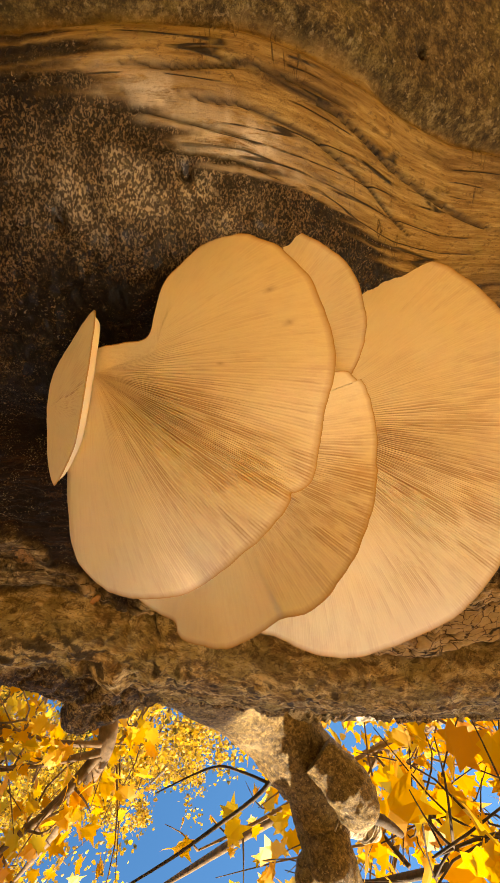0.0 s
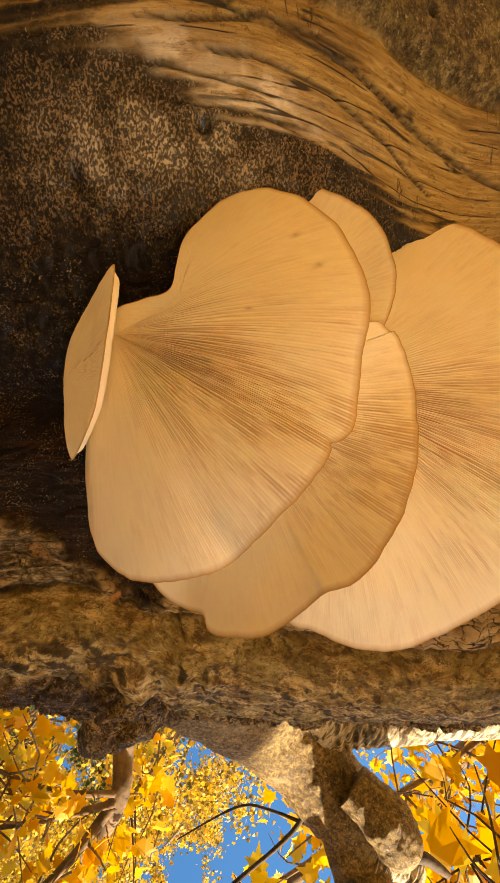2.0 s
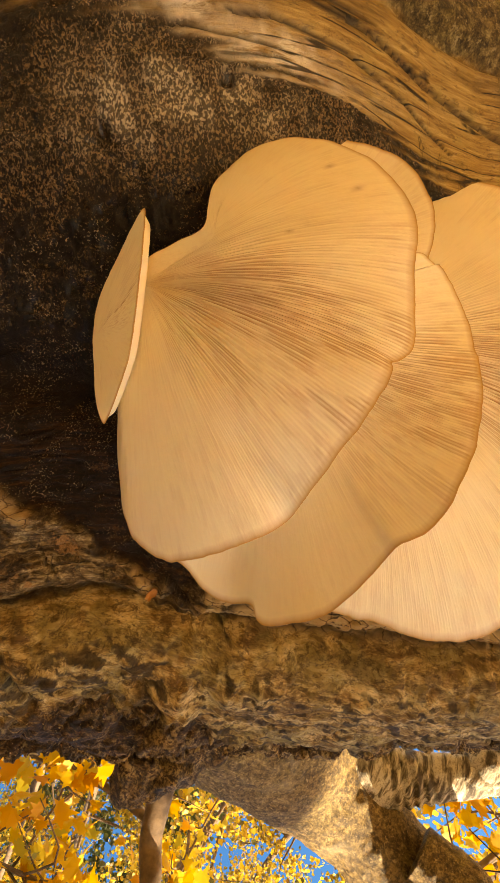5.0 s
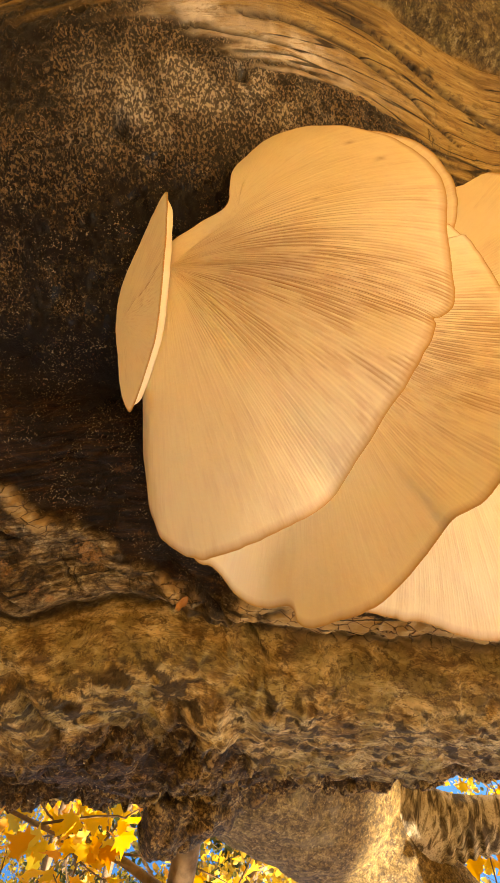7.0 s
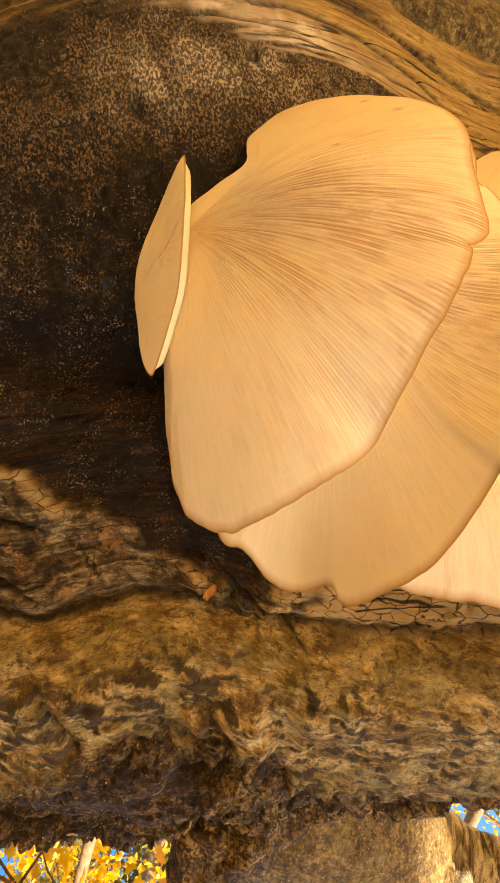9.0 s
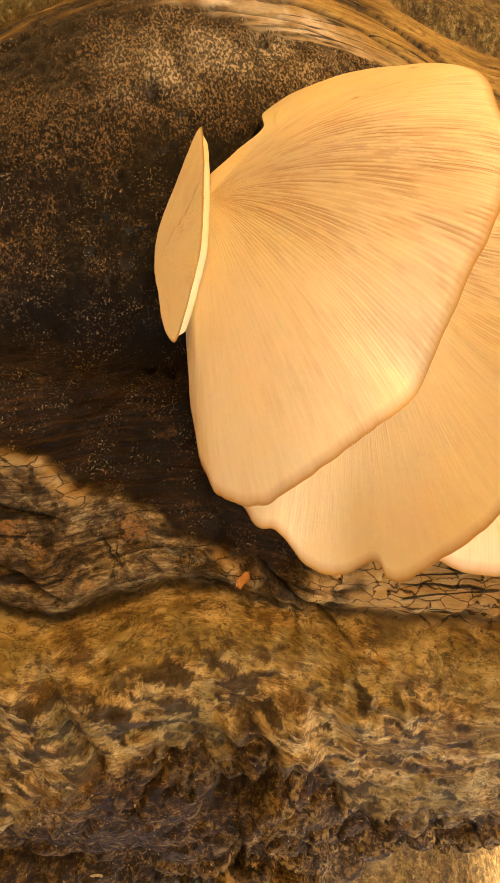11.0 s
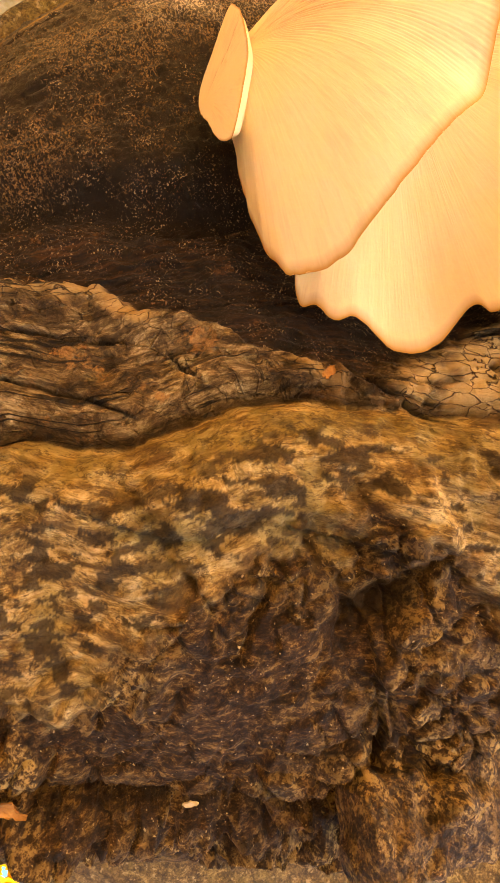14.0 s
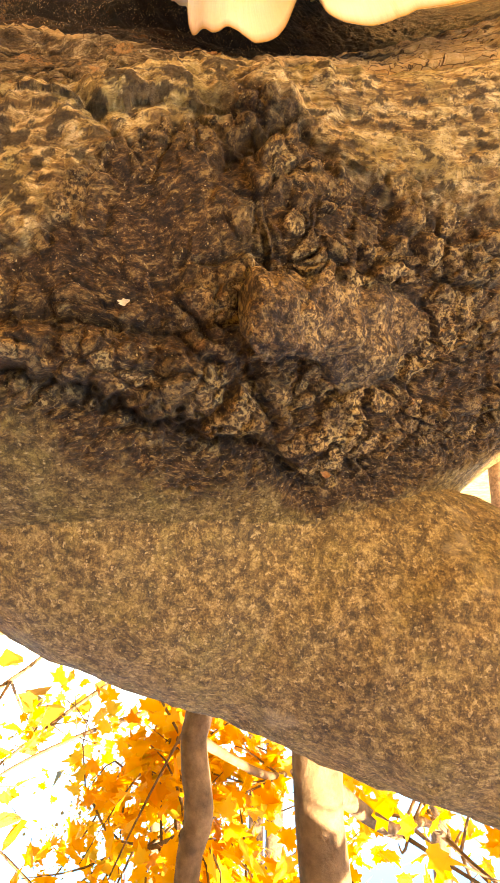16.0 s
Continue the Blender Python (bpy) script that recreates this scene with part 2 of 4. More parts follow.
    # sparse pale grains in the dark hollow
    grains = m.math("MULTIPLY", m.ramp(m.noise(1100, 3, 0.6), (0.58, 0.0), (0.64, 1.0)), m.ramp(m.noise(70, 6, 0.75), (0.46, 0.0), (0.58, 1.0)))
    col = m.mix(m.math("MULTIPLY", m.math("MULTIPLY", grains, m.attr("rot")), 0.85), col, m.ramp(mid, (0.4, (0.3, 0.13, 0.06)), (0.55, (0.66, 0.5, 0.3))))
    wet = m.attr("wet")
    m.set(base_color=col, roughness=m.ramp(wet, (0, 0.66), (1, 0.5)), specular_ior_level=m.ramp(wet, (0, 0.3), (1, 0.22)))
    m.set(coat_weight=m.math("ADD", m.math("MULTIPLY", wet, 0.16), m.math("MULTIPLY", painted_sheen, 0.5)), coat_roughness=0.3, coat_ior=1.6)
    h = m.math("ADD", m.math("MULTIPLY", fine, 0.5), mid)
    h = m.math("MULTIPLY", h, m.math("SUBTRACT", 1.0, m.math("MULTIPLY", m.attr("wood"), 0.6)))
    h = m.math("ADD", h, m.math("MULTIPLY", m.math("MULTIPLY", fib, 0.5), zone))
    h = m.math("SUBTRACT", h, m.math("MULTIPLY", m.math("ADD", m.math("MULTIPLY", split, zone), m.math("MULTIPLY", crackle, m.attr("plate"))), 0.6))
    h = m.math("ADD", h, m.math("MULTIPLY", m.math("MULTIPLY", worm, m.attr("rot")), 0.55))
    m.bump(h, 0.0034, 1.0)
    return m.mat


def cap_material():
    m = Nodes("mushroom_flesh")
    edge = m.attr("edge")
    node = m.tree.nodes.new("ShaderNodeAttribute")
    node.attribute_name = "fan"
    mp = m.tree.nodes.new("ShaderNodeMapping")
    m.put(mp.inputs["Vector"], node.outputs["Vector"])
    mp.inputs["Scale"].default_value = (170, 7, 1)
    streak = m.noise(1.0, 4, 0.65, mp.outputs[0], 0.15)
    col = m.ramp(m.noise(26, 3, 0.5), (0.3, (0.885, 0.73, 0.445)), (0.7, (0.94, 0.795, 0.52)))
    mp2 = m.tree.nodes.new("ShaderNodeMapping")
    m.put(mp2.inputs["Vector"], node.outputs["Vector"])
    mp2.inputs["Scale"].default_value = (9, 2.5, 1)
    sector = mp2.outputs[0]
    col = m.mix(m.math("MULTIPLY", m.ramp(streak, (0.47, 0.0), (0.6, 1.0)), m.math("MULTIPLY", m.math("ADD", m.attr("strong"), 0.18), m.ramp(m.noise(1.0, 3, 0.6, sector), (0.38, 0.25), (0.6, 0.55)))), col, (0.66, 0.42, 0.22))
    # shade between the gills, painted as brown lines
    col = m.mix(m.math("MULTIPLY", m.attr("groove_shade"), 0.95), col, (0.44, 0.2, 0.06))
    col = m.mix(m.ramp(edge, (0.965, 0.0), (0.988, 0.5), (1.0, 1.0)), col, (0.52, 0.25, 0.04))
    col = m.mix(m.math("MULTIPLY", m.attr("spot"), 0.6), col, (0.4, 0.22, 0.07))
    m.set(base_color=col, roughness=0.65, subsurface_weight=0.2, subsurface_radius=(0.01, 0.006, 0.003), subsurface_scale=0.5)
    m.bump(m.math("ADD", m.math("MULTIPLY", streak, 1.0), m.math("MULTIPLY", m.noise(600, 3, 0.6), 0.3)), 0.0004, 0.6)
    return m.mat


def limb_bark_material(name, pale):
    m = Nodes(name)
    fine, mid = m.noise(900, 6, 0.75), m.noise(190, 6, 0.7)
    col = smooth_bark(m, fine, mid)
    col = m.mix(m.ramp(m.noise(14, 4, 0.6), (0.62 - pale, 0.0), (0.8 - pale, 0.85)), col, m.ramp(mid, (0.35, (0.34, 0.3, 0.2)), (0.65, (0.66, 0.6, 0.46))))
    m.set(base_color=m.mix(1.0, col, STAIN, "MULTIPLY"), roughness=0.7)
    m.bump(m.math("ADD", m.math("MULTIPLY", fine, 0.5), mid), 0.0018, 0.9)
    return m.mat


def dead_bark_material():
    m = Nodes("flaking_dead_bark")
    crumb = m.ramp(m.noise(260, 8, 0.85), (0.42, (0.014, 0.007, 0.0035)), (0.5, (0.06, 0.032, 0.012)), (0.58, (0.3, 0.2, 0.085)))
    flakes = m.ramp(m.noise(420, 6, 0.8), (0.44, (0.04, 0.021, 0.008)), (0.5, (0.17, 0.105, 0.04)), (0.55, (0.55, 0.4, 0.18)))
    col = m.mix(m.ramp(m.noise(60, 5, 0.7), (0.46, 0.0), (0.56, 0.9)), crumb, flakes)
    m.set(base_color=m.mix(1.0, col, STAIN, "MULTIPLY"), roughness=0.75)
    m.bump(m.math("ADD", m.noise(90, 6, 0.75), m.math("MULTIPLY", m.noise(500, 4, 0.7), 0.4)), 0.008, 1.0)
    return m.mat


def striped_bark_material():
    m = Nodes("white_striped_bark")
    fine = m.noise(600, 5, 0.75)
    rings = m.noise(1.0, 5, 0.65, m.pos((150, 22, 60)), 0.8)
    col = m.ramp(rings, (0.42, (0.06, 0.045, 0.03)), (0.5, (0.34, 0.29, 0.2)), (0.56, (0.68, 0.62, 0.5)))
    col = m.mix(m.ramp(fine, (0.5, 0.0), (0.62, 0.6)), col, (0.16, 0.12, 0.07))
    m.set(base_color=col, roughness=0.7)
    m.bump(m.math("ADD", rings, m.math("MULTIPLY", fine, 0.4)), 0.003, 0.9)
    return m.mat


def plain_bark_material(name, dark, light, scale=40):
    m = Nodes(name)
    m.set(base_color=m.ramp(m.noise(scale, 5, 0.65), (0.35, dark), (0.7, light)), roughness=0.85)
    m.bump(m.noise(scale * 2, 4, 0.7), 0.003, 0.8)
    return m.mat


def leaf_material(name, *stops):
    m = Nodes(name)
    col = m.ramp(m.info(island=True), *stops)
    m.set(base_color=col, roughness=0.55)
    tr = m.tree.nodes.new("ShaderNodeBsdfTranslucent")
    m.put(tr.inputs[0], col)
    mixed = m.tree.nodes.new("ShaderNodeMixShader")
    mixed.inputs[0].default_value = 0.38
    m.tree.links.new(m.bsdf.outputs[0], mixed.inputs[1])
    m.tree.links.new(tr.outputs[0], mixed.inputs[2])
    m.tree.links.new(mixed.outputs[0], m.tree.nodes["Material Output"].inputs[0])
    return m.mat


def litter_material():
    m = Nodes("leaf_litter")
    col = m.ramp(m.noise(9, 6, 0.7), (0.3, (0.32, 0.16, 0.045)), (0.5, (0.66, 0.39, 0.12)), (0.7, (0.82, 0.57, 0.25)))
    m.set(base_color=col, roughness=0.9)
    m.bump(m.noise(14, 5, 0.7), 0.03, 1.0)
    return m.mat


STEM_BARK, STRIPED = limb_bark_material("beech_limb_bark", 0.0), striped_bark_material()
STEM, FLESH = stem_material(), cap_material()
DEAD_BARK = dead_bark_material()
TWIG = plain_bark_material("dark_twig_bark", (0.02, 0.014, 0.01), (0.09, 0.06, 0.04))
TRUNK = plain_bark_material("brown_maple_bark", (0.07, 0.045, 0.025), (0.22, 0.15, 0.09), 25)
MAPLE = leaf_material("yellow_maple_leaf", (0.0, (0.6, 0.26, 0.01)), (0.35, (0.68, 0.38, 0.012)), (0.8, (0.72, 0.48, 0.025)), (1.0, (0.5, 0.42, 0.045)))
FAR_LEAF = leaf_material("golden_far_leaf", (0.0, (0.4, 0.24, 0.02)), (0.35, (0.66, 0.46, 0.04)), (0.6, (0.58, 0.44, 0.06)), (0.8, (0.24, 0.15, 0.03)), (1.0, (0.1, 0.1, 0.03)))
OAK_LEAF = leaf_material("brown_oak_leaf", (0.0, (0.12, 0.06, 0.02)), (0.6, (0.3, 0.17, 0.05)), (1.0, (0.45, 0.3, 0.08)))
PINE = leaf_material("dark_needle_spray", (0.0, (0.03, 0.05, 0.015)), (0.6, (0.07, 0.09, 0.025)), (1.0, (0.2, 0.17, 0.04)))
LITTER = litter_material()
SCRAP = plain_bark_material("orange_dry_leaf", (0.3, 0.12, 0.03), (0.55, 0.27, 0.08), 160)
CHIP = plain_bark_material("pale_wood_chip", (0.5, 0.38, 0.2), (0.8, 0.66, 0.42), 160)


# ---- mesh helpers ----
def mesh_object(name, verts, faces, material, smooth=True):
    me = bpy.data.meshes.new(name)
    if isinstance(faces, np.ndarray):
        v, k = np.asarray(verts, np.float32), faces.shape[1]
        me.vertices.add(len(v))
        me.vertices.foreach_set("co", v.ravel())
        me.loops.add(faces.size)
        me.loops.foreach_set("vertex_index", faces.astype(np.int32).ravel())
        me.polygons.add(len(faces))
        me.polygons.foreach_set("loop_start", np.arange(len(faces), dtype=np.int32) * k)
        me.update(calc_edges=True)
    else:
        me.from_pydata(np.asarray(verts).tolist(), [], faces)
        me.update()
    me.materials.append(material)
    if smooth:
        me.polygons.foreach_set("use_smooth", np.ones(len(me.polygons), bool))
    return new(name, me)


def grid_faces(n, m, wrap=False):
    """Faces of an n x m grid of vertices; wrap joins the last column to the first."""
    i, j = np.meshgrid(np.arange(n - 1), np.arange(m if wrap else m - 1), indexing="ij")
    k = (j + 1) % m
    return np.stack([i * m + j, i * m + k, (i + 1) * m + k, (i + 1) * m + j], -1).reshape(-1, 4)


def set_attr(ob, name, values):
    at = ob.data.attributes.new(name, "FLOAT", "POINT")
    at.data.foreach_set("value", np.asarray(values, np.float32))


def spline(points, n, closed=False):
    """A smooth curve of n points through the control points."""
    p = np.asarray(points, float)
    k = len(p)
    s = np.linspace(0, k if closed else k - 1, n, endpoint=not closed)
    i = np.minimum(np.floor(s).astype(int), k - 1 if closed else k - 2)
    f = (s - i)[:, None]

    def at(j):
        return p[j % k] if closed else p[np.clip(j, 0, k - 1)]

    a, b, c, d = at(i - 1), at(i), at(i + 1), at(i + 2)
    return 0.5 * (2 * b + (c - a) * f + (2 * a - 5 * b + 4 * c - d) * f ** 2 + (3 * b - a - 3 * c + d) * f ** 3)


def tube_mesh(points, radii, rings=40, sides=16, lumps=0.0, seed=0):
    """Vertices and faces of a tapering limb along a spline, with capped ends."""
    c = spline(points, rings)
    r = np.interp(np.linspace(0, 1, rings), np.linspace(0, 1, len(radii)), radii)
    t = np.gradient(c, axis=0)
    t /= np.linalg.norm(t, axis=1)[:, None]
    side = np.cross(t[0], (0.3, 0.5, 0.8))
    verts = []
    for q, w, d in zip(c, r, t):
        side = side - d * (side @ d)
        side /= np.linalg.norm(side)
        up = np.cross(d, side)
        a = np.linspace(0, 2 * np.pi, sides, endpoint=False)[:, None]
        verts.append(q + w * (np.cos(a) * side + np.sin(a) * up))
    v = np.concatenate(verts)
    if lumps:
        out = v - np.repeat(c, sides, 0)
        v = np.repeat(c, sides, 0) + out * (1 + lumps * (2 * fbm(v * 9 / max(r.max(), 0.01) * 0.1, 3, seed) - 1))[:, None]
    faces = grid_faces(rings, sides, True).tolist()
    faces += [list(range(sides))[::-1], list(range((rings - 1) * sides, rings * sides))]
    return v, faces


def part(name, verts, faces, material, parent, label="", smooth=True):
    ob = mesh_object(name, verts, faces, material, smooth)
    ob.parent = parent
    return tagged(ob, label)


# ---- the leaning stem: cross-sections every 0.2 along it, radii every 15 degrees round it ----
HUB_V, HUB_W = 0.93, 0.1
SECTIONS = [
    [0.615, 0.607, 0.564, 0.501, 0.484, 0.486, 0.48, 0.457, 0.427, 0.38, 0.29, 0.22, 0.18, 0.15],
    [0.614, 0.628, 0.607, 0.56, 0.528, 0.488, 0.486, 0.465, 0.464, 0.447, 0.365, 0.305, 0.26, 0.22],
    [0.614, 0.647, 0.647, 0.617, 0.585, 0.486, 0.489, 0.476, 0.514, 0.49, 0.461, 0.436, 0.47, 0.47],
    [0.62, 0.661, 0.674, 0.661, 0.651, 0.512, 0.45, 0.459, 0.538, 0.525, 0.499, 0.476, 0.51, 0.53],
    [0.634, 0.667, 0.679, 0.668, 0.601, 0.485, 0.372, 0.378, 0.481, 0.542, 0.514, 0.48, 0.45, 0.45],
    [0.657, 0.667, 0.644, 0.583, 0.437, 0.359, 0.345, 0.381, 0.5, 0.555, 0.536, 0.48, 0.43, 0.42],
    [0.687, 0.663, 0.573, 0.438, 0.37, 0.36, 0.36, 0.405, 0.488, 0.546, 0.54, 0.48, 0.43, 0.42],
]
NET = np.array([row + [row[-1] * 0.85 + (row[0] - row[-1] * 0.85) * max(0, k - 4) / 7 for k in range(1, 11)] for row in SECTIONS])


def cubic(u):
    i = np.floor(u).astype(int)
    f = u - i
    return i, ((1 - f) ** 3 / 6, (3 * f ** 3 - 6 * f ** 2 + 4) / 6, (-3 * f ** 3 + 3 * f ** 2 + 3 * f + 1) / 6, f ** 3 / 6)


def stem_radius(u, a):
    i, wi = cubic(np.clip((u + 0.8) / 0.2, 0, 5.999))
    j, wj = cubic((a + 75) / 15)
    out = 0
    for p in range(4):
        for q in range(4):
            out = out + wi[p] * wj[q] * NET[np.clip(i - 1 + p, 0, 6), (j - 1 + q) % 24]
    return out


# edges on the stem, as angle over u
def lip_edge(u):
    return np.interp(u, [-0.8, -0.17, -0.095, -0.006, 0.042, 0.091, 0.137, 0.19, 0.26, 0.6], [-17.5, -18.8, -19.9, -21.3, -21.8, -21.9, -21.8, -22.3, -24.2, -30])


def lower_lip(u):
    return np.interp(u, [-0.8, -0.371, -0.332, -0.305, -0.272, -0.23, -0.186, -0.14, -0.106, -0.061, 0.01, 0.093, 0.16, 0.22, 0.3, 0.6],
                     [27, 30.5, 33.5, 34.5, 34.4, 34.3, 35.7, 38.4, 41.1, 43.3, 45.6, 47.8, 48.4, 48.6, 46.4, 42])


def dark_band(u):
    return np.interp(u, [-0.8, -0.333, -0.251, -0.153, 0.1], [0, 4.8, 8.6, 11, 18])


def plate_edge(u):
    return np.interp(u, [-0.8, -0.348, -0.292, -0.238, -0.204, -0.165, -0.149, 0.6], [12, 15.4, 19.9, 24.9, 29.4, 34.4, 35, 36])


def ledge(u):
    return np.interp(u, [-0.8, -0.464, -0.433, -0.387, -0.326, -0.27, -0.236, -0.191, -0.091, 0.3], [52, 57.6, 62.4, 65.4, 70.5, 76.6, 84.2, 83.2, 86.7, 92])


def lip_width(u):
    return np.interp(u, [-0.8, -0.42, -0.37, -0.338, -0.3, -0.25, -0.21, -0.185, -0.155, -0.143, -0.1, -0.03, 0.065, 0.3], [18, 18, 19, 15, 11.5, 12, 12.5, 8.5, 11, 15, 18, 18, 15, 14])


def char_edge(u):
    return np.interp(u, [-0.8, -0.13, -0.05, 0.03, 0.1, 0.15, 0.6], [-17.5, -16.5, -14.3, -12.5, -10.5, -9, -5])


# cracks and broken edges, as (u, angle) along each: depth, width, lift beyond it (larger angle or u), lift before it
SEAMS = [
    ([(-0.215, 54.3), (-0.219, 58.6), (-0.225, 60.9), (-0.262, 65.0), (-0.267, 70.6), (-0.255, 77.6)], 0.010, 1.0, 0.0, 0.006),
    ([(-0.5, 53.0), (-0.431, 55.9), (-0.393, 57.9), (-0.356, 60.3), (-0.306, 63.6), (-0.273, 64.0)], 0.012, 1.0, 0.010, 0.0),
    ([(-0.31, 40.5), (-0.295, 41.9), (-0.249, 42.7), (-0.215, 45.2), (-0.184, 47.2), (-0.157, 49.3), (-0.129, 54.6)], 0.005, 0.8, 0.0, 0.004),
    ([(-0.322, 34.8), (-0.31, 38.5), (-0.303, 42), (-0.292, 45.5)], 0.010, 0.9, 0.004, 0.0),
    ([(-0.42, 18.0), (-0.356, 21.1), (-0.322, 23.6), (-0.28, 25.9)], 0.008, 0.2, 0.0, 0.0),
    ([(-0.43, 21.0), (-0.364, 26.0), (-0.322, 29.8), (-0.289, 33.4)], 0.008, 0.22, 0.0, 0.0),
    ([(-0.262, 26.7), (-0.257, 29.9), (-0.241, 32.7)], 0.006, 0.18, 0.0, 0.0),
    ([(-0.16, 33.0), (-0.14, 36.5), (-0.121, 39.7), (-0.098, 43.3)], 0.008, 0.24, 0.006, 0.0),
    ([(-0.127, -14.2), (-0.074, -14.5), (-0.019, -14.7), (0.011, -14.4)], 0.003, 0.13, 0.0, 0.0),
    ([(-0.058, -15.9), (-0.01, -16.5), (0.053, -16.4), (0.107, -15.1), (0.161, -12.2)], 0.003, 0.13, 0.0, 0.002),
    ([(0.003, -18.7), (0.072, -18.6), (0.128, -17.2), (0.194, -16.7), (0.259, -16.4)], 0.003, 0.13, 0.0, 0.004),
    ([(-0.099, -12.1), (-0.048, -12.6), (-0.002, -12.7), (0.035, -12.2)], 0.003, 0.13, 0.002, 0.0),
    ([(-0.103, -16.7), (-0.058, -17.3), (-0.006, -18.8), (0.042, -19.1), (0.092, -19.1)], 0.003, 0.13, 0.0, 0.002),
]
PITS = [(-0.05, -11.3, 0.7), (0.148, -25.2, 0.5), (-0.146, -7.3, 0.6), (-0.187, 13.2, 0.7), (-0.206, 11.9, 0.5), (-0.051, 38.7, 0.5)]


def seam_distance(u, a, points):
    """Distance, in degrees, of (u, a) from a line of points, and on which side it lies."""
    x, y = u * 115, a
    best, side = np.full(len(u), 1e9), np.zeros(len(u))
    for (u0, a0), (u1, a1) in zip(points, points[1:]):
        x0, y0, dx, dy = u0 * 115, a0, (u1 - u0) * 115, a1 - a0
        t = np.clip(((x - x0) * dx + (y - y0) * dy) / (dx * dx + dy * dy), 0, 1)
        ox, oy = x - x0 - t * dx, y - y0 - t * dy
        d = np.hypot(ox, oy)
        near = d < best
        best = np.where(near, d, best)
        side = np.where(near, np.sign(dx * oy - dy * ox), side)
    return best, side


def build_stem():
    u1 = np.r_[-3 + 2.18 * np.linspace(0, 1, 40, endpoint=False), np.linspace(-0.82, 0.34, 860, endpoint=False), 0.34 + 6.9 * np.linspace(0, 1, 50) ** 1.5]
    a1 = np.r_[np.linspace(-34, 126, 960, endpoint=False), np.linspace(126, 326, 90, endpoint=False)]
    n, m = len(u1), len(a1)
    u, a = [x.ravel() for x in np.meshgrid(u1, a1, indexing="ij")]
    aw = np.where(a > 200, a - 360, a)
    r = stem_radius(u, aw)
    near = step(-1.3, -0.8, u) * (1 - step(0.45, 1.2, u))
    r = r * near + (1 - near) * np.where(u < 0, 0.24 * np.sqrt(np.clip((u + 3.0) / 2.0, 0, 1)), 0.52 + 0.04 * u)
    rad = np.radians(a)
    arc = 0.0087
    flat = np.stack([u * 40, aw * 0.32, 0 * u], 1)
    w1 = (fbm(flat * 0.5, 4, 11) - 0.5) * 6
    w2 = (fbm(flat * 3.0, 3, 12) - 0.5) * 2
    # distances, in degrees, from each edge; frayed by noise
    d_lip = aw - lip_edge(u) + w1 * 0.12 + w2 * 0.05
    d_low = aw - lower_lip(u) + w1 * 0.2 + w2 * 0.2
    d_band = aw - dark_band(u) + w1 * 0.5 + w2 * 0.5
    d_plate = aw - plate_edge(u) + w1 * 0.8 + w2
    d_ledge = aw - ledge(u) + w1 * 1.2 + w2 * 1.5
    along = fbm(np.stack([u * 7, (aw - lip_edge(u)) * 1.3, 0 * u], 1), 4, 14) - 0.5
    d_char = aw - char_edge(u) + w1 * 0.3 + along * 7
    inside = step(-0.2, 0.4, d_lip) * (1 - step(-0.3, 0.3, d_low))
    bark = np.maximum(1 - step(-0.3, 0.3, d_lip), step(6.0, 13.0, d_ledge + w1 * 1.5 + w2 * 3))
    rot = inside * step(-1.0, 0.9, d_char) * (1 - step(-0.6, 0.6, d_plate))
    wood = inside * (1 - step(-1.0, 0.9, d_char))
    plate = inside * step(-0.6, 0.6, d_plate)
    lip = step(-0.3, 0.3, d_low) * (1 - step(-2.0, 1.5, d_low - lip_width(u) + w1 * 0.9 + w2 * 1.6)) * (1 - bark)
    rough = (1 - inside) * (1 - bark)
    low_wood = rot * step(-1, 3, d_band)
    # large relief
    edge = aw - lip_edge(u)
    dr = -0.016 * step(-0.4, 0.6, edge) * (1 - step(6, 14, edge)) - 0.012 * np.exp(-(edge / 0.5) ** 2)
    dr += -0.022 * np.exp(-((d_low + 0.4) / 1.2) ** 2) + 0.012 * np.exp(-((d_low - 5) / 3.5) ** 2)
    dr += -0.03 * np.exp(-((d_band - 1) / 3.0) ** 2) * (1 - step(-0.1, 0.05, u))
    dr += 0.010 * plate * np.exp(-((d_plate - 1) / 2.5) ** 2)
    dr += 0.012 * np.exp(-((d_ledge + 3.5) / 3.5) ** 2) - 0.012 * np.exp(-((d_ledge - 0.6) / 1.0) ** 2) - 0.012 * step(-0.5, 0.5, d_ledge) * (1 - step(2, 9, d_ledge))
    dr += 0.012 * (step(-0.205, -0.19, u) - step(-0.155, -0.14, u)) * step(43, 44.5, aw) * (1 - step(48, 49.5, aw))
    hole = np.exp(-(((u + 0.2) / 0.03) ** 2 + ((aw - 50 + 20 * (u + 0.2)) / 1.1) ** 2) ** 1.5)
    dr += -0.018 * hole + 0.0 * u
    seams = np.zeros(len(u))
    broken = step(0.3, 0.65, fbm(flat * 1.1, 4, 17))
    ju, ja = u + 0.004 * w2, aw + 0.5 * w2 + 0.15 * w1
    for points, deep_, wide, beyond, before in SEAMS:
        thin = wide < 0.15
        d, side = seam_distance(u if thin else ju, aw + 0.08 * w1 if thin else ja, points)
        ends = np.minimum(np.hypot((ju - points[0][0]) * 115, ja - points[0][1]), np.hypot((ju - points[-1][0]) * 115, ja - points[-1][1]))
        taper = 0.25 + 0.75 * step(0, 3.5, ends)
        line = np.exp(-(d / (wide * taper * (1.0 if thin else 0.7 + 0.6 * broken))) ** 2)
        dr += -deep_ * line * taper + np.where(side > 0, beyond, before) * np.exp(-(d / 5.0) ** 2) * (1.0 if thin else 0.2 + 1.6 * broken)
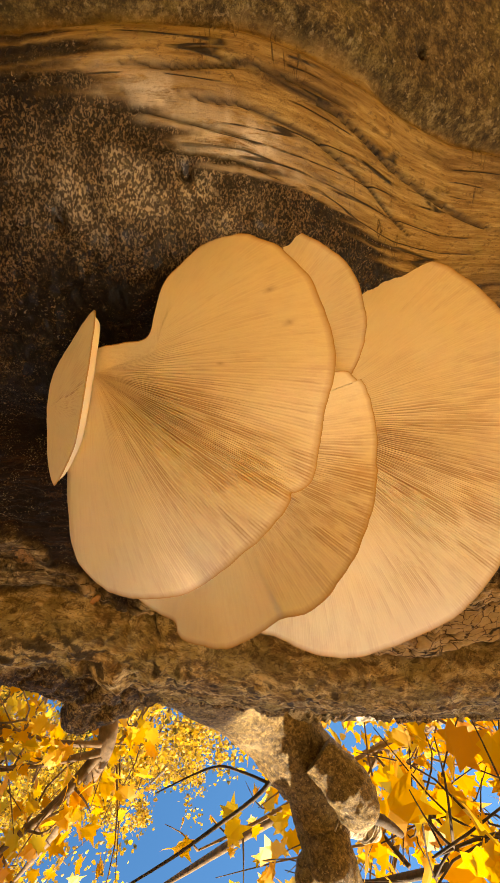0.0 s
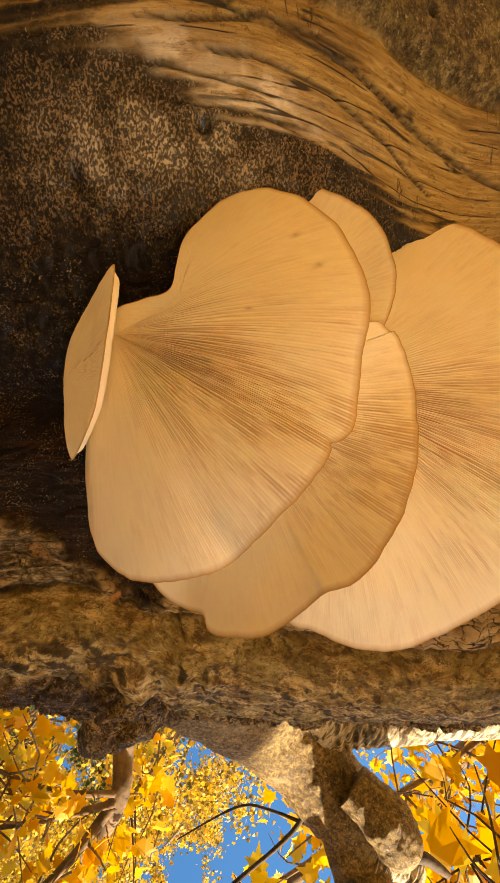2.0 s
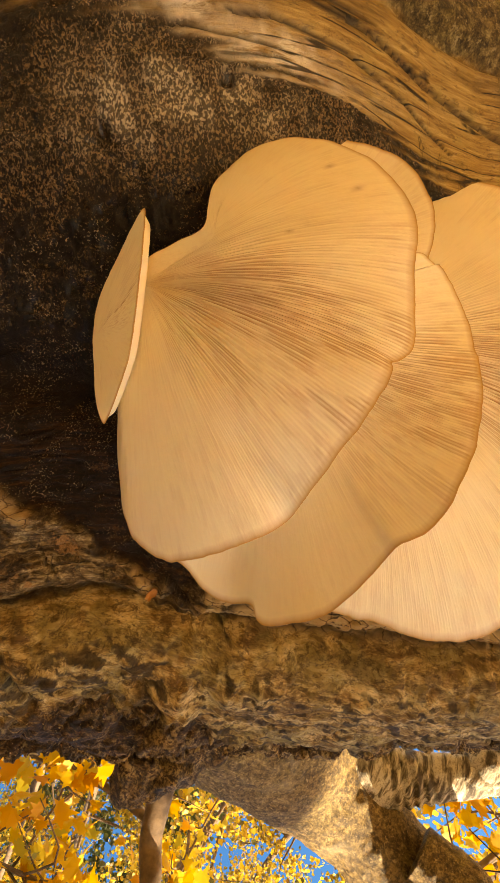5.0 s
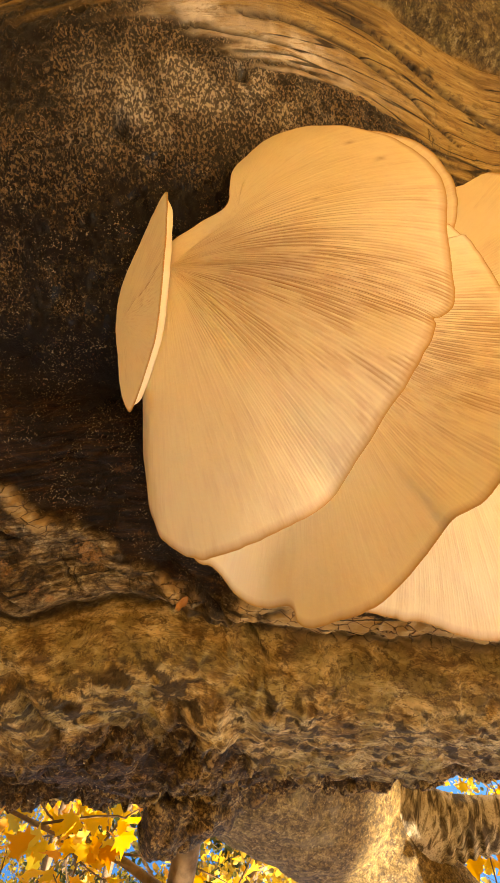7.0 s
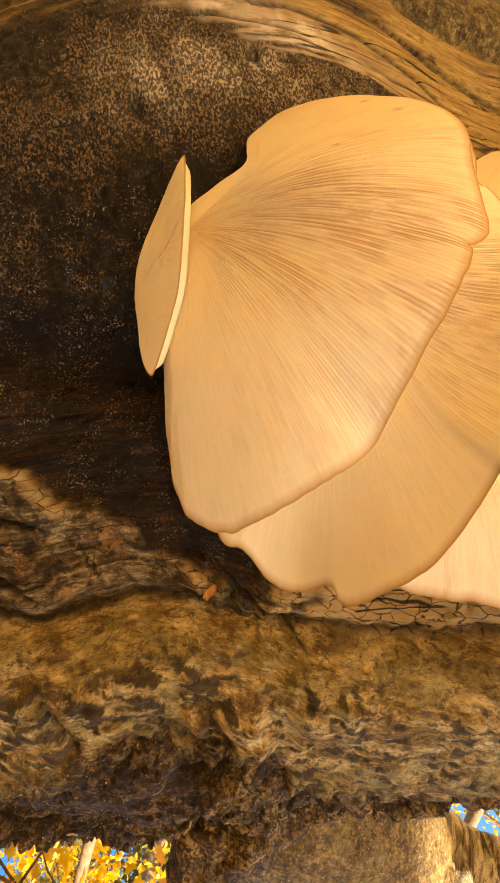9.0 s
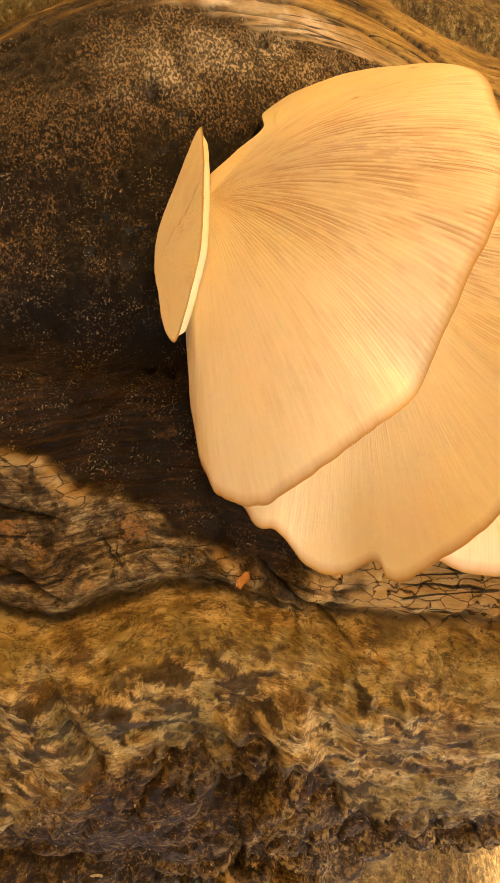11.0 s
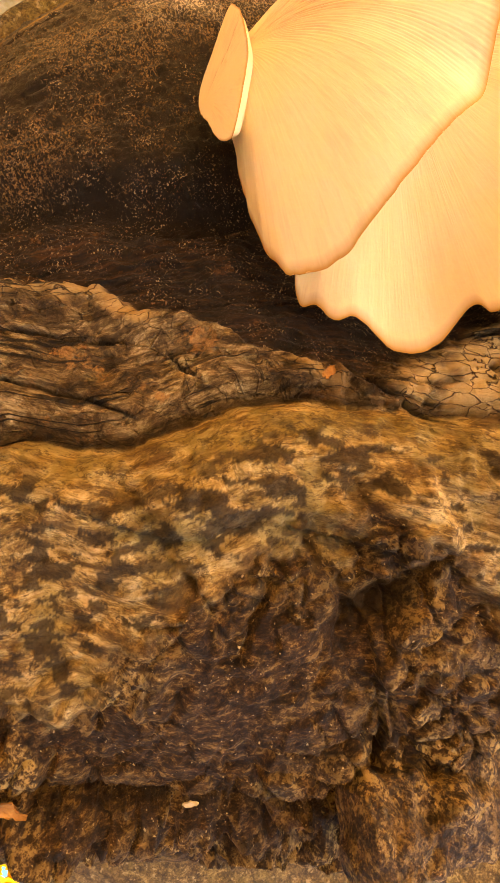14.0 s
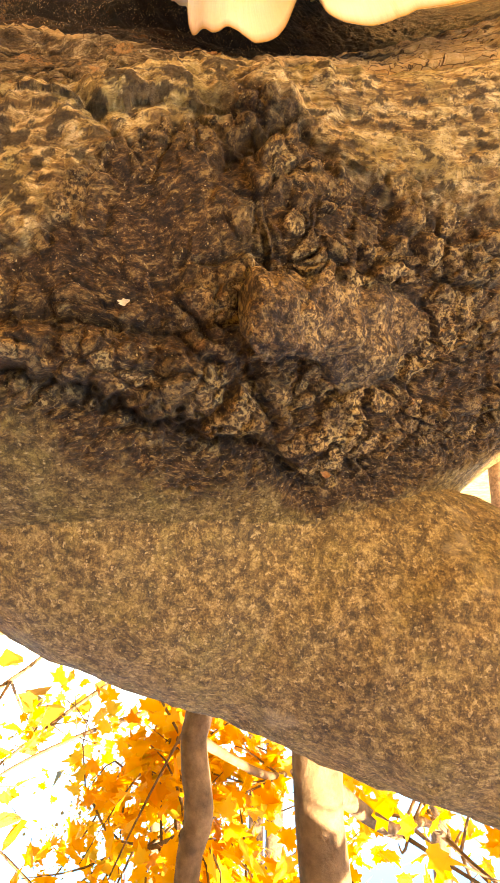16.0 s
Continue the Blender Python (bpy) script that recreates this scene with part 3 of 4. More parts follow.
        seams = np.maximum(seams, line * (1.0 if wide < 0.6 else 0.25) * step(0.2, 0.5, taper))
    for pu, pa, wide in PITS:
        pit = np.exp(-(((u - pu) * 115) ** 2 + (aw - pa) ** 2) / wide ** 2)
        dr -= 0.012 * pit
        seams = np.maximum(seams, pit)
    xyz = np.stack([u, np.cos(rad) * r, np.sin(rad) * r], 1)
    # fibres run beside the upper lip above, beside the lower lip below
    k = step(5, 22, aw)
    flow = edge * (1 - k) + (aw - lower_lip(u) + 55) * k
    fib = np.stack([u * 10, flow * 0.75, r * 6], 1)
    crack = ridged(fib * 0.6, 3, 21)
    deep = step(0.88, 0.97, crack)
    pebble = fbm(xyz * 110, 3, 31) - 0.5
    lump = fbm(xyz * 20, 4, 41) - 0.5
    shred = np.stack([u * 30, flow * 1.1 + lump * 6, xyz[:, 1] * 20], 1)
    crag = ridged(shred, 4, 51) - 0.55
    chip = fbm(xyz * 46 + lump[:, None] * 2, 3, 57) - 0.5
    dr += wood * (0.0016 * (fbm(fib * 1.6, 3, 61) - 0.5) + 0.004 * (fbm(fib * 0.22, 2, 64) - 0.5))
    dr += rot * (1 - step(-2, 2, d_band)) * 0.0035 * (ridged(np.stack([u * 150, aw * 1.3, 0 * u], 1) + lump[:, None] * 2, 2, 63) - 0.6)
    dr += rot * (0.005 * pebble + 0.007 * lump - 0.004 * deep + 0.003 * (fbm(fib * 1.6, 3, 62) - 0.5))
    dr += low_wood * (0.008 * crag + 0.006 * chip + 0.008 * (fbm(xyz * 14, 3, 65) - 0.5))
    dr += plate * (0.012 * lump + 0.005 * pebble - 0.004 * deep + 0.006 * crag + 0.006 * chip)
    dr += lip * (0.008 * lump + 0.003 * pebble + 0.004 * crag)
    # broken scales of dead bark
    scaly = np.flatnonzero((rough > 0.02) & (near > 0.5))
    tint = np.zeros(len(u))
    scales = np.zeros(len(u))
    for size, height, seed in ((22, 0.011, 300), (52, 0.008, 310)):
        warp = np.stack([fbm(xyz[scaly] * size * 0.8 + k * 9, 3, seed + 5 + k) - 0.5 for k in range(3)], 1) * 1.5
        f1, f2, mark = cells3(xyz[scaly] * size * (0.8, 1.0, 1.0) + warp, seed)
        scales[scaly] += height * ((mark - 0.45) * step(0.0, 0.25, f2 - f1) - 0.55 * (1 - step(0.0, 0.2, f2 - f1)))
        tint[scaly] = np.maximum(tint[scaly], mark * step(0.05, 0.2, f2 - f1))
    still = (1 - 0.45 * step(2, 6, d_ledge)) * (1 - 0.75 * np.exp(-((u + 0.3) / 0.07) ** 2 - ((aw - 54) / 6.0) ** 2))
    tint *= np.clip(still, 0, 1) ** 1.5
    dr += rough * (1 - lip * 0.75) * (0.016 * (fbm(xyz * 9, 3, 58) - 0.5) + 0.008 * lump + still * (scales + 0.004 * crag + 0.005 * chip) + 0.006 * pebble)
    dr += bark * (0.004 * lump + 0.0022 * pebble)
    r = r + dr * near * np.where((aw > -45) & (aw < 140), 1, 0.3)
    xyz = np.stack([u, HUB_V - np.cos(rad) * r, HUB_W - np.sin(rad) * r], 1)
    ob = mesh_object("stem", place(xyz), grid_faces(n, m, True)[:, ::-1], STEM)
    pale = step(-0.17, -0.13, u + w1 * 0.01) * plate * step(0.2, 0.42, fbm(flat * 1.2, 3, 71)) * step(0.3, 2, d_plate)
    strip = np.exp(-((d_plate - 0.8) / 0.9) ** 2) * step(0.45, 0.6, fbm(flat * 0.9, 2, 73)) * inside
    pale = np.clip(np.maximum(pale, strip * 0.8), 0, 1)
    blot = fbm(np.stack([u * 95, aw * 1.5 - u * 60, 0 * u], 1), 4, 81) + 0.05 * np.exp(-((u + 0.27) / 0.05) ** 2 - ((d_low - 6.5) / 3) ** 2) - 0.06 * step(-0.2, -0.12, u)
    crest = step(1.5, 4.5, d_low + w1 * 0.3)
    blot_shade = np.clip(step(0.545, 0.575, blot) * lip * 0.85 * crest + hole + 0.8 * deep * (plate + lip * 0.3), 0, 1)
    # shade in the crease of the lower lip, painted dark
    blot_shade = np.maximum(blot_shade, 0.8 * np.exp(-((d_low + 0.3) / 0.7) ** 2) * inside)
    blot_shade = np.maximum(blot_shade, 0.75 * np.exp(-((d_band - 1.5) / 2.2) ** 2) * rot)
    blot_shade = np.maximum(blot_shade, seams * 0.95)
    # the ledge's shadow, painted into the colour along its foot
    blot_shade = np.maximum(blot_shade, 0.85 * np.exp(-((d_ledge - 0.4) / 1.5) ** 2) * (1 - step(-0.3, -0.12, u)))
    patchy = fbm(flat * 0.7, 4, 91)
    field = 1.3 * np.exp(-((u + 0.1) / 0.13) ** 2 - ((aw + 8) / 4.5) ** 2) + 0.45 * np.exp(-((u + 0.31) / 0.1) ** 2 - ((aw - 2) / 3.0) ** 2)
    speckle = np.clip((0.16 + field) * (0.5 + 1.0 * step(0.35, 0.65, patchy)), 0, 1) * (1 - step(-2, 1, d_band)) * rot
    wet = rot * (1 - step(-6, 0, d_band)) + 0.5 * wood * np.exp(-(((u + 0.01) / 0.1) ** 2 + ((aw + 15) / 3.0) ** 2))
    # where the sheen is painted in: two soft spots, broken up by noise
    painted_sheen = np.exp(-((u + 0.03 - 0.012 * (aw + 14.6)) / 0.075) ** 2 - ((aw + 14.6) / 1.9) ** 2) + 1.2 * np.exp(-((u + 0.09) / 0.085) ** 2 - ((aw + 9.0) / 3.2) ** 2)
    painted_sheen = np.clip(painted_sheen * (0.5 + 0.9 * step(0.35, 0.6, fbm(flat * 1.5, 4, 95))), 0, 1)
    wet = np.clip(wet + 0.8 * painted_sheen, 0, 1)
    speckle = np.clip(speckle + 0.5 * painted_sheen * rot, 0, 1)
    low_rot = rot * step(-1, 3, d_band)
    for name, value in (("bark", bark), ("rot", rot), ("wood", wood), ("plate", plate), ("lip", lip), ("blot_shade", blot_shade), ("pale", pale), ("speckle", speckle), ("wet", wet), ("fibrous", low_rot), ("tint", tint), ("painted_sheen", painted_sheen)):
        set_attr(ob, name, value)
    at = ob.data.attributes.new("fibre", "FLOAT_VECTOR", "POINT")
    at.data.foreach_set("vector", (np.stack([u, flow * arc, r], 1) * UNIT).astype(np.float32).ravel())
    return ob


# ---- oyster mushrooms ----
def depth(c, x, z):
    return c[0] + c[1] * x + c[2] * z + c[3] * x * x + c[4] * x * z + c[5] * z * z


def oyster(label, root, rim, c, gills, thick, gill_deep=0.0024, spine=None, pull=None, curl=None, stalk=0.1, girth=1.0, lean=0.0, toward_rim=38, spots=()):
    """A fan-shaped cap: root and rim as (u, w), the depth of the gill side from the bowl c. The gills start along the spine, as far as pull says."""
    nf, nr = gills * 8, 46
    edge = spline(rim, nf, True)
    arc = np.r_[0, np.cumsum(np.linalg.norm(np.diff(edge, axis=0), axis=1))]
    arc = arc / arc[-1]
    tiny = fbm(np.stack([arc * 60, 0 * arc, 0 * arc + gills], 1), 4, 5) - 0.5
    root = np.array(root, float)
    edge = edge + (edge - edge.mean(0)) * (tiny * 0.032)[:, None]
    start = np.repeat(root[None], nf, 0)
    if spine:
        start = start + spline(np.array(pull, float)[:, None], nf, True).clip(0, 1) * (np.array(spine) - root)
    rho = np.linspace(0.0, 1, nr) ** 0.9
    R, F = np.meshgrid(rho, arc, indexing="ij")
    xy = start[None] + R[..., None] * (edge - start)[None]
    x, z = xy[..., 0], xy[..., 1]
    y = depth(c, x, z)
    wave = (fbm(np.stack([x.ravel() * 14, z.ravel() * 14, 0 * x.ravel()], 1), 3, gills) - 0.5).reshape(x.shape)
    y = y + 0.007 * wave * R + 0.0006 * step(0.95, 1.0, R) ** 2
    if curl:
        y = y + spline(np.array(curl, float)[:, None], nf, True)[:, 0][None] * R ** 4
    # lamellae, with short ones between the long ones towards the rim
    ph = (F + 0.9 * wave / gills + 0.004 * np.sin(F * 40)) * gills
    tri = np.abs((ph % 1) - 0.5) * 2
    tri2 = np.abs(((ph * 2) % 1) - 0.5) * 2
    each = grain(np.stack([np.floor(ph).ravel(), 0 * ph.ravel(), 0 * ph.ravel()], 1), 3).reshape(ph.shape)
    short = step(0.3, 0.5, R - 0.3 * each + 0.1)
    ridge = tri * (1 - 0.6 * short) + 0.6 * tri2 * short
    sect = fbm(np.stack([F.ravel() * 8, R.ravel() * 4 + each.ravel() * 1.5, 0 * F.ravel()], 1), 3, gills + 3).reshape(F.shape)
    turn = np.degrees(np.arctan2(z - root[1], x - root[0])) + toward_rim
    strong = np.exp(-(turn / 25) ** 2) * (0.55 + 0.45 * step(0.36, 0.6, sect)) * (1 - 0.35 * step(0.6, 1.0, R)) + 0.3 * (1 - step(0.1, 0.45, R)) * np.exp(-(turn / 60) ** 2)
    strong = np.clip(strong + 0.03 + 0.14 * step(0.52, 0.66, sect), 0, 1)
    run = np.linalg.norm(edge - start, axis=1)[None]
    fade = step(0.0, 0.12, R) * (1 - step(0.93, 0.995, R)) * gill_deep * (0.04 + 0.96 * strong ** 1.3) * (1.25 - 0.6 * R) * (0.25 + 0.75 * step(0.05, 0.45, R)) * step(0.04, 0.12, run)
    low = np.stack([x, y - ridge * fade, z], -1)
    top_y = y + (thick * (1 - 0.75 * R ** 2)) * (1 - step(0.88, 1.0, R) * 0.93)
    mid = start[None] + (R * 0.996)[..., None] * (edge - start)[None]
    top = np.stack([mid[..., 0] + lean * (top_y - y), top_y, mid[..., 1]], -1)
    thing = new("oyster_mushroom")
    foot = np.array([root[0], depth(c, *root), root[1]])
    thing.location = Vector(place([foot])[0])
    shift = np.array(thing.location)
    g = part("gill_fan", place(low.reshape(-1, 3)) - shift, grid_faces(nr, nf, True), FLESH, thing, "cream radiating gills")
    set_attr(g, "edge", R.ravel())
    dash = 0.3 + 0.7 * step(0.4, 0.58, fbm(np.stack([F.ravel() * gills * 0.45, R.ravel() * 6, 0 * R.ravel()], 1), 3, 8)).reshape(R.shape)
    spot = 0 * R
    for su, sw, size in spots:
        spot = np.maximum(spot, np.exp(-(((x - su) * 0.9 + (z - sw) * 0.5) / (size * 1.8)) ** 2 - (((z - sw) * 0.9 - (x - su) * 0.5) / size) ** 2))
    set_attr(g, "spot", spot.ravel())
    set_attr(g, "strong", strong.ravel())
    # mask for the shade painted into the gaps between gills
    set_attr(g, "groove_shade", (np.clip(1.15 - 1.5 * ridge, 0, 1) * np.clip(strong * 1.35 - 0.06, 0, 1) * (fade > 1e-5) * (0.7 * step(0.02, 0.1, R) + 0.3 * step(0.15, 0.5, R)) * dash).ravel())
    at = g.data.attributes.new("fan", "FLOAT_VECTOR", "POINT")
    at.data.foreach_set("vector", np.stack([F, R, 0 * R], -1).astype(np.float32).ravel())
    out = edge - start
    out /= np.linalg.norm(out, axis=1)[:, None]
    bead = 0.5 * (low[-1] + top[-1])
    bead[:, 0] += out[:, 0] * 0.0006
    bead[:, 2] += out[:, 1] * 0.0006
    sub = slice(None, None, 4)
    stack = np.concatenate([low[-1][None, sub], bead[None, sub], top[::-1][:, sub]], 0)
    cap = part("cap", place(stack.reshape(-1, 3)) - shift, grid_faces(len(stack), stack.shape[1], True), FLESH, thing, "smooth pale upper cap with a browned rim")
    set_attr(cap, "edge", np.repeat([1.0, 1.0, *(rho[::-1] * 0.97)], stack.shape[1]))
    v, f = tube_mesh([foot + (0.012, 0.016, 0), foot + (0.02, stalk * 0.5, 0), foot + (0.025, stalk, 0)], [0.012 * girth, 0.022 * girth, 0.03 * girth], 12, 20, 0.15)
    st = part("stalk", place(v) - shift, f, FLESH, thing, "short tough stalk")
    return tagged(thing, label, "mushroom", "oyster mushrooms on the stem")


CAP_A = (0.354, -0.047, -0.095, 2.367, 0.396, 2.27)
RIM_A = [(-0.124, 0.073), (-0.101, 0.076), (-0.079, 0.079), (-0.074, 0.098), (-0.069, 0.124), (-0.054, 0.146), (-0.034, 0.164), (-0.006, 0.169), (0.021, 0.158),
         (0.045, 0.131), (0.058, 0.096), (0.063, 0.056), (0.057, 0.028), (0.0515, -0.002), (0.046, -0.028), (0.036, -0.037), (0.0305, -0.0385), (0.0285, -0.046), (0.0115, -0.0675), (-0.0105, -0.092),
         (-0.029, -0.112), (-0.0345, -0.1185), (-0.043, -0.1245), (-0.065, -0.134), (-0.104, -0.142), (-0.145, -0.142), (-0.172, -0.115), (-0.174, -0.07), (-0.165, -0.02), (-0.148, 0.018), (-0.132, 0.047)]
CURL_A = [0] * 12 + [0.002, 0.004, 0.003, 0.001, 0.0, -0.004, -0.008, -0.002, 0.005, 0.009, 0.01, -0.002, -0.006, 0.0, 0.006, 0.016, 0.022, 0.012, 0.003]
PULL_A = [0.25, 0.55, 0.85, 0.95, 0.95, 0.88, 0.76, 0.62, 0.46, 0.3, 0.16, 0.06] + [0] * 19
CAP_B = (0.392, 0.181, -0.484, 0.257, 5.77, -1.139)
RIM_B = [(0.092, 0.051), (0.107, 0.011), (0.106, -0.026), (0.097, -0.067), (0.08, -0.103), (0.054, -0.138), (0.031, -0.149), (0.0225, -0.158), (-0.0065, -0.185), (-0.029, -0.198), (-0.0625, -0.205), (-0.0745, -0.2),
         (-0.078, -0.188), (-0.1, -0.186), (-0.118, -0.176), (-0.1325, -0.153), (-0.1375, -0.146), (-0.148, -0.141), (-0.155, -0.126), (-0.163, -0.112), (-0.14, -0.08), (-0.07, -0.02), (-0.02, 0.03), (0.05, 0.055)]
CURL_B = [0] * 6 + [-0.005, 0.004, 0.004, -0.002, -0.005, -0.006, -0.004, -0.001, -0.006, -0.013, -0.015, -0.016, -0.01] + [0] * 5
CAP_C = (0.416, -0.148, 0.009, 0.5, 0.0, 0.3)
RIM_C = [(-0.04, 0.15), (-0.002, 0.178), (0.017, 0.183), (0.041, 0.18), (0.068, 0.164), (0.087, 0.143), (0.096, 0.113), (0.096, 0.089), (0.088, 0.062), (0.072, 0.039), (0.03, 0.02), (-0.03, 0.05)]
CAP_D = (0.459, 0.002, -0.076, 0.177, 0.194, 1.216)
RIM_D = [(0.09, 0.14), (0.112, 0.166), (0.155, 0.193), (0.203, 0.176), (0.235, 0.152), (0.262, 0.11), (0.28, 0.04), (0.275, -0.05), (0.255, -0.112), (0.236, -0.155),
         (0.21, -0.19), (0.171, -0.218), (0.124, -0.239), (0.073, -0.24), (0.03, -0.219), (-0.018, -0.2), (-0.044, -0.166), (-0.01, -0.08), (0.04, 0.03)]
CURL_D = [0] * 10 + [0.003, 0.004, 0.004, 0.004, 0.012, 0.022, 0.018, 0.007, 0]
CAP_E = (0.2573, -0.95, -0.111, 0.0, 0.0, 1.5)
RIM_E = [(-0.1195, 0.1), (-0.12, 0.075), (-0.1245, 0.05), (-0.1295, 0.03), (-0.1385, 0.0), (-0.1515, -0.02), (-0.1645, -0.034), (-0.171, -0.037), (-0.176, -0.02), (-0.175, 0.004), (-0.174, 0.03), (-0.167, 0.055), (-0.145, 0.08)]


# ---- limbs ----
def limb(name, label, points, radii, material, parent, rings=90, sides=40, lumps=0.12, seed=5, rugged=0.0, folds=0.0):
    """A limb with an uneven surface; folds are wrinkles across it."""
    v, f = tube_mesh(points, radii, rings, sides, lumps, seed)
    if rugged:
        c = np.repeat(v.reshape(rings, sides, 3).mean(1), sides, 0)
        out = v - c
        girth = np.linalg.norm(out, axis=1)[:, None]
        h = rugged * ((fbm(v * 16, 4, seed + 20) - 0.5) + 0.35 * (fbm(v * 60, 3, seed + 21) - 0.5))
        along = np.repeat(np.arange(rings), sides) * 0.55 + 9 * fbm(v * 10, 3, seed + 22)
        h += folds * np.sin(along) * step(0.4, 0.6, fbm(v * 12, 2, seed + 23))
        v = v + out / girth * h[:, None]
    return part(name, place(v), f, material, parent, label)


tree = new("leaning_beech_tree")
tagged(tree, "old leaning beech with a hollow, scarred stem", "tree")
stem = build_stem()
stem.parent = tree
tagged(stem, "brown decayed stem with bark lips round a dark hollow")
limb("fork_limb", "pale beech limb in dappled sun", [(-0.93, 1.186, 0.204), (-0.471, 0.95, 0.12), (-0.423, 0.998, -0.096), (-0.255, 1.134, -0.29), (-0.106, 1.204, -0.465), (-0.016, 1.265, -0.612), (0.078, 1.25, -0.734), (0.158, 1.224, -0.838),
      (0.171, 1.196, -0.934), (0.211, 1.168, -1.065), (0.3, 1.6, -1.7), (0.2, 2.3, -3.0)], [0.19, 0.235, 0.25, 0.205, 0.184, 0.138, 0.092, 0.083, 0.058, 0.059, 0.05, 0.03], STEM_BARK, tree, 420, 170, 0.05, rugged=0.016)
limb("side_limb", "white striped side limb", [(0.03, 1.25, -0.58), (0.112, 1.223, -0.622), (0.2, 1.205, -0.63), (0.31, 1.183, -0.632), (0.426, 1.219, -0.622), (1.2, 1.5, -0.8)], [0.085, 0.06, 0.045, 0.038, 0.05, 0.03], STRIPED, tree, 260, 90, seed=9, rugged=0.014, folds=0.003)
limb("knob", "broken knob on the pale limb", [(0.16, 1.16, -0.74), (0.222, 1.13, -0.79), (0.245, 1.12, -0.85), (0.235, 1.13, -0.885)], [0.05, 0.05, 0.042, 0.012], STEM_BARK, tree, 80, 60, 0.15, 15, rugged=0.02, folds=0.003)
limb("knob", "round knob at the foot of a bough", [(0.17, 1.17, -1.0), (0.13, 1.15, -1.02), (0.11, 1.15, -1.03)], [0.05, 0.036, 0.01], STEM_BARK, tree, 50, 40, 0.15, 18, rugged=0.02)
limb("branch_stub", "pale ringed branch stub", [(0.19, 1.19, -0.9), (0.24, 1.2, -0.925), (0.29, 1.22, -0.955), (0.32, 1.23, -0.99)], [0.045, 0.03, 0.034, 0.012], STRIPED, tree, 90, 50, 0.12, 16, rugged=0.012, folds=0.004)
limb("dead_stub", "dark broken lump of dead bark", [(-0.15, 0.77, -0.34), (-0.2, 0.735, -0.37), (-0.235, 0.715, -0.388), (-0.258, 0.705, -0.394), (-0.27, 0.70, -0.394)], [0.044, 0.034, 0.028, 0.022, 0.006], DEAD_BARK, tree, 160, 110, 0.22, 19, rugged=0.07)
limb("twig", "thin dark twig", [(0.23, 1.13, -0.86), (0.31, 1.17, -0.9), (0.37, 1.2, -0.96)], [0.016, 0.013, 0.008], TWIG, tree, 20, 10, 0.2, 17)
limb("twig", "", [(0.07, 1.2, -0.8), (0.02, 1.21, -0.87), (-0.08, 1.23, -0.96), (-0.22, 1.26, -1.08), (-0.45, 1.3, -1.25)], [0.006, 0.0055, 0.005, 0.004, 0.002], TWIG, tree, 40, 8, 0.2, 21)
limb("twig", "", [(0.03, 1.2, -0.76), (-0.04, 1.22, -0.74), (-0.11, 1.24, -0.69), (-0.2, 1.27, -0.66)], [0.0065, 0.0055, 0.0045, 0.002], TWIG, tree, 30, 8, 0.2, 22)
limb("twig", "", [(0.1, 1.2, -0.86), (-0.02, 1.22, -0.82), (-0.1, 1.25, -0.83), (-0.25, 1.3, -0.93)], [0.004, 0.0035, 0.003, 0.0015], TWIG, tree, 30, 8, 0.2, 23)


def leaf_scrap(label, u, a, size, material, turn, seed):
    """A curled scrap of dry leaf caught on the stem."""
    n = 9
    s, t = [x.ravel() for x in np.meshgrid(np.linspace(-1, 1, n), np.linspace(-1, 1, n), indexing="ij")]
    ragged = 1 + 0.5 * (fbm(np.stack([s * 2.2, t * 2.2, 0 * s], 1) + seed, 3, seed) - 0.5) * 2.2
    c, d = math.cos(turn), math.sin(turn)
    x, y = size * ragged * s, size * 0.5 * ragged * t * (1.1 - 0.5 * s * s)
    uu, aa = u + (x * c - y * d), a + (x * d + y * c) * 115
    r = stem_radius(uu, aa) + 0.009 + 0.2 * size * (s * s + 0.5 * t * t)
    rad = np.radians(aa)
    under = np.stack([uu, HUB_V - np.cos(rad) * r, HUB_W - np.sin(rad) * r], 1)
    r2 = r + 0.0012
    over = np.stack([uu, HUB_V - np.cos(rad) * r2, HUB_W - np.sin(rad) * r2], 1)
    f = grid_faces(n, n)
    ring = np.r_[np.arange(n), np.arange(2 * n - 1, n * n, n), np.arange(n * n - 2, n * n - n - 1, -1), np.arange(n * n - 2 * n, 0, -n)]
    sides = np.stack([ring, np.roll(ring, -1), np.roll(ring, -1) + n * n, ring + n * n], 1)
    ob = mesh_object("leaf_scrap", place(np.concatenate([over, under])), np.concatenate([f, f[:, ::-1] + n * n, sides]), material)
    return tagged(ob, label, "leaf", "scraps caught on the stem")


leaf_scrap("curled orange leaf scrap on the rough bark", -0.444, 55, 0.013, SCRAP, 0.3, 1)
leaf_scrap("small orange chip in a bark crack", -0.223, 84, 0.006, SCRAP, 0.9, 2)
leaf_scrap("bright orange chip on the flaking bark", -0.183, 68.4, 0.006, SCRAP, 0.5, 3)
leaf_scrap("pale square chip on the dark bark", -0.341, 58.9, 0.0038, CHIP, 0.2, 4)
leaf_scrap("torn orange splinter beside the hollow", -0.168, 34.5, 0.006, SCRAP, -0.8, 5)
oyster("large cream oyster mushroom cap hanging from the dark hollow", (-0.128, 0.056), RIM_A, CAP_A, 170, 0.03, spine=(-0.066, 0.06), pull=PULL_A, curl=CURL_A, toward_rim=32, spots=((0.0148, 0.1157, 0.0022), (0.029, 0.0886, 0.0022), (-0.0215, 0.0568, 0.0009)))
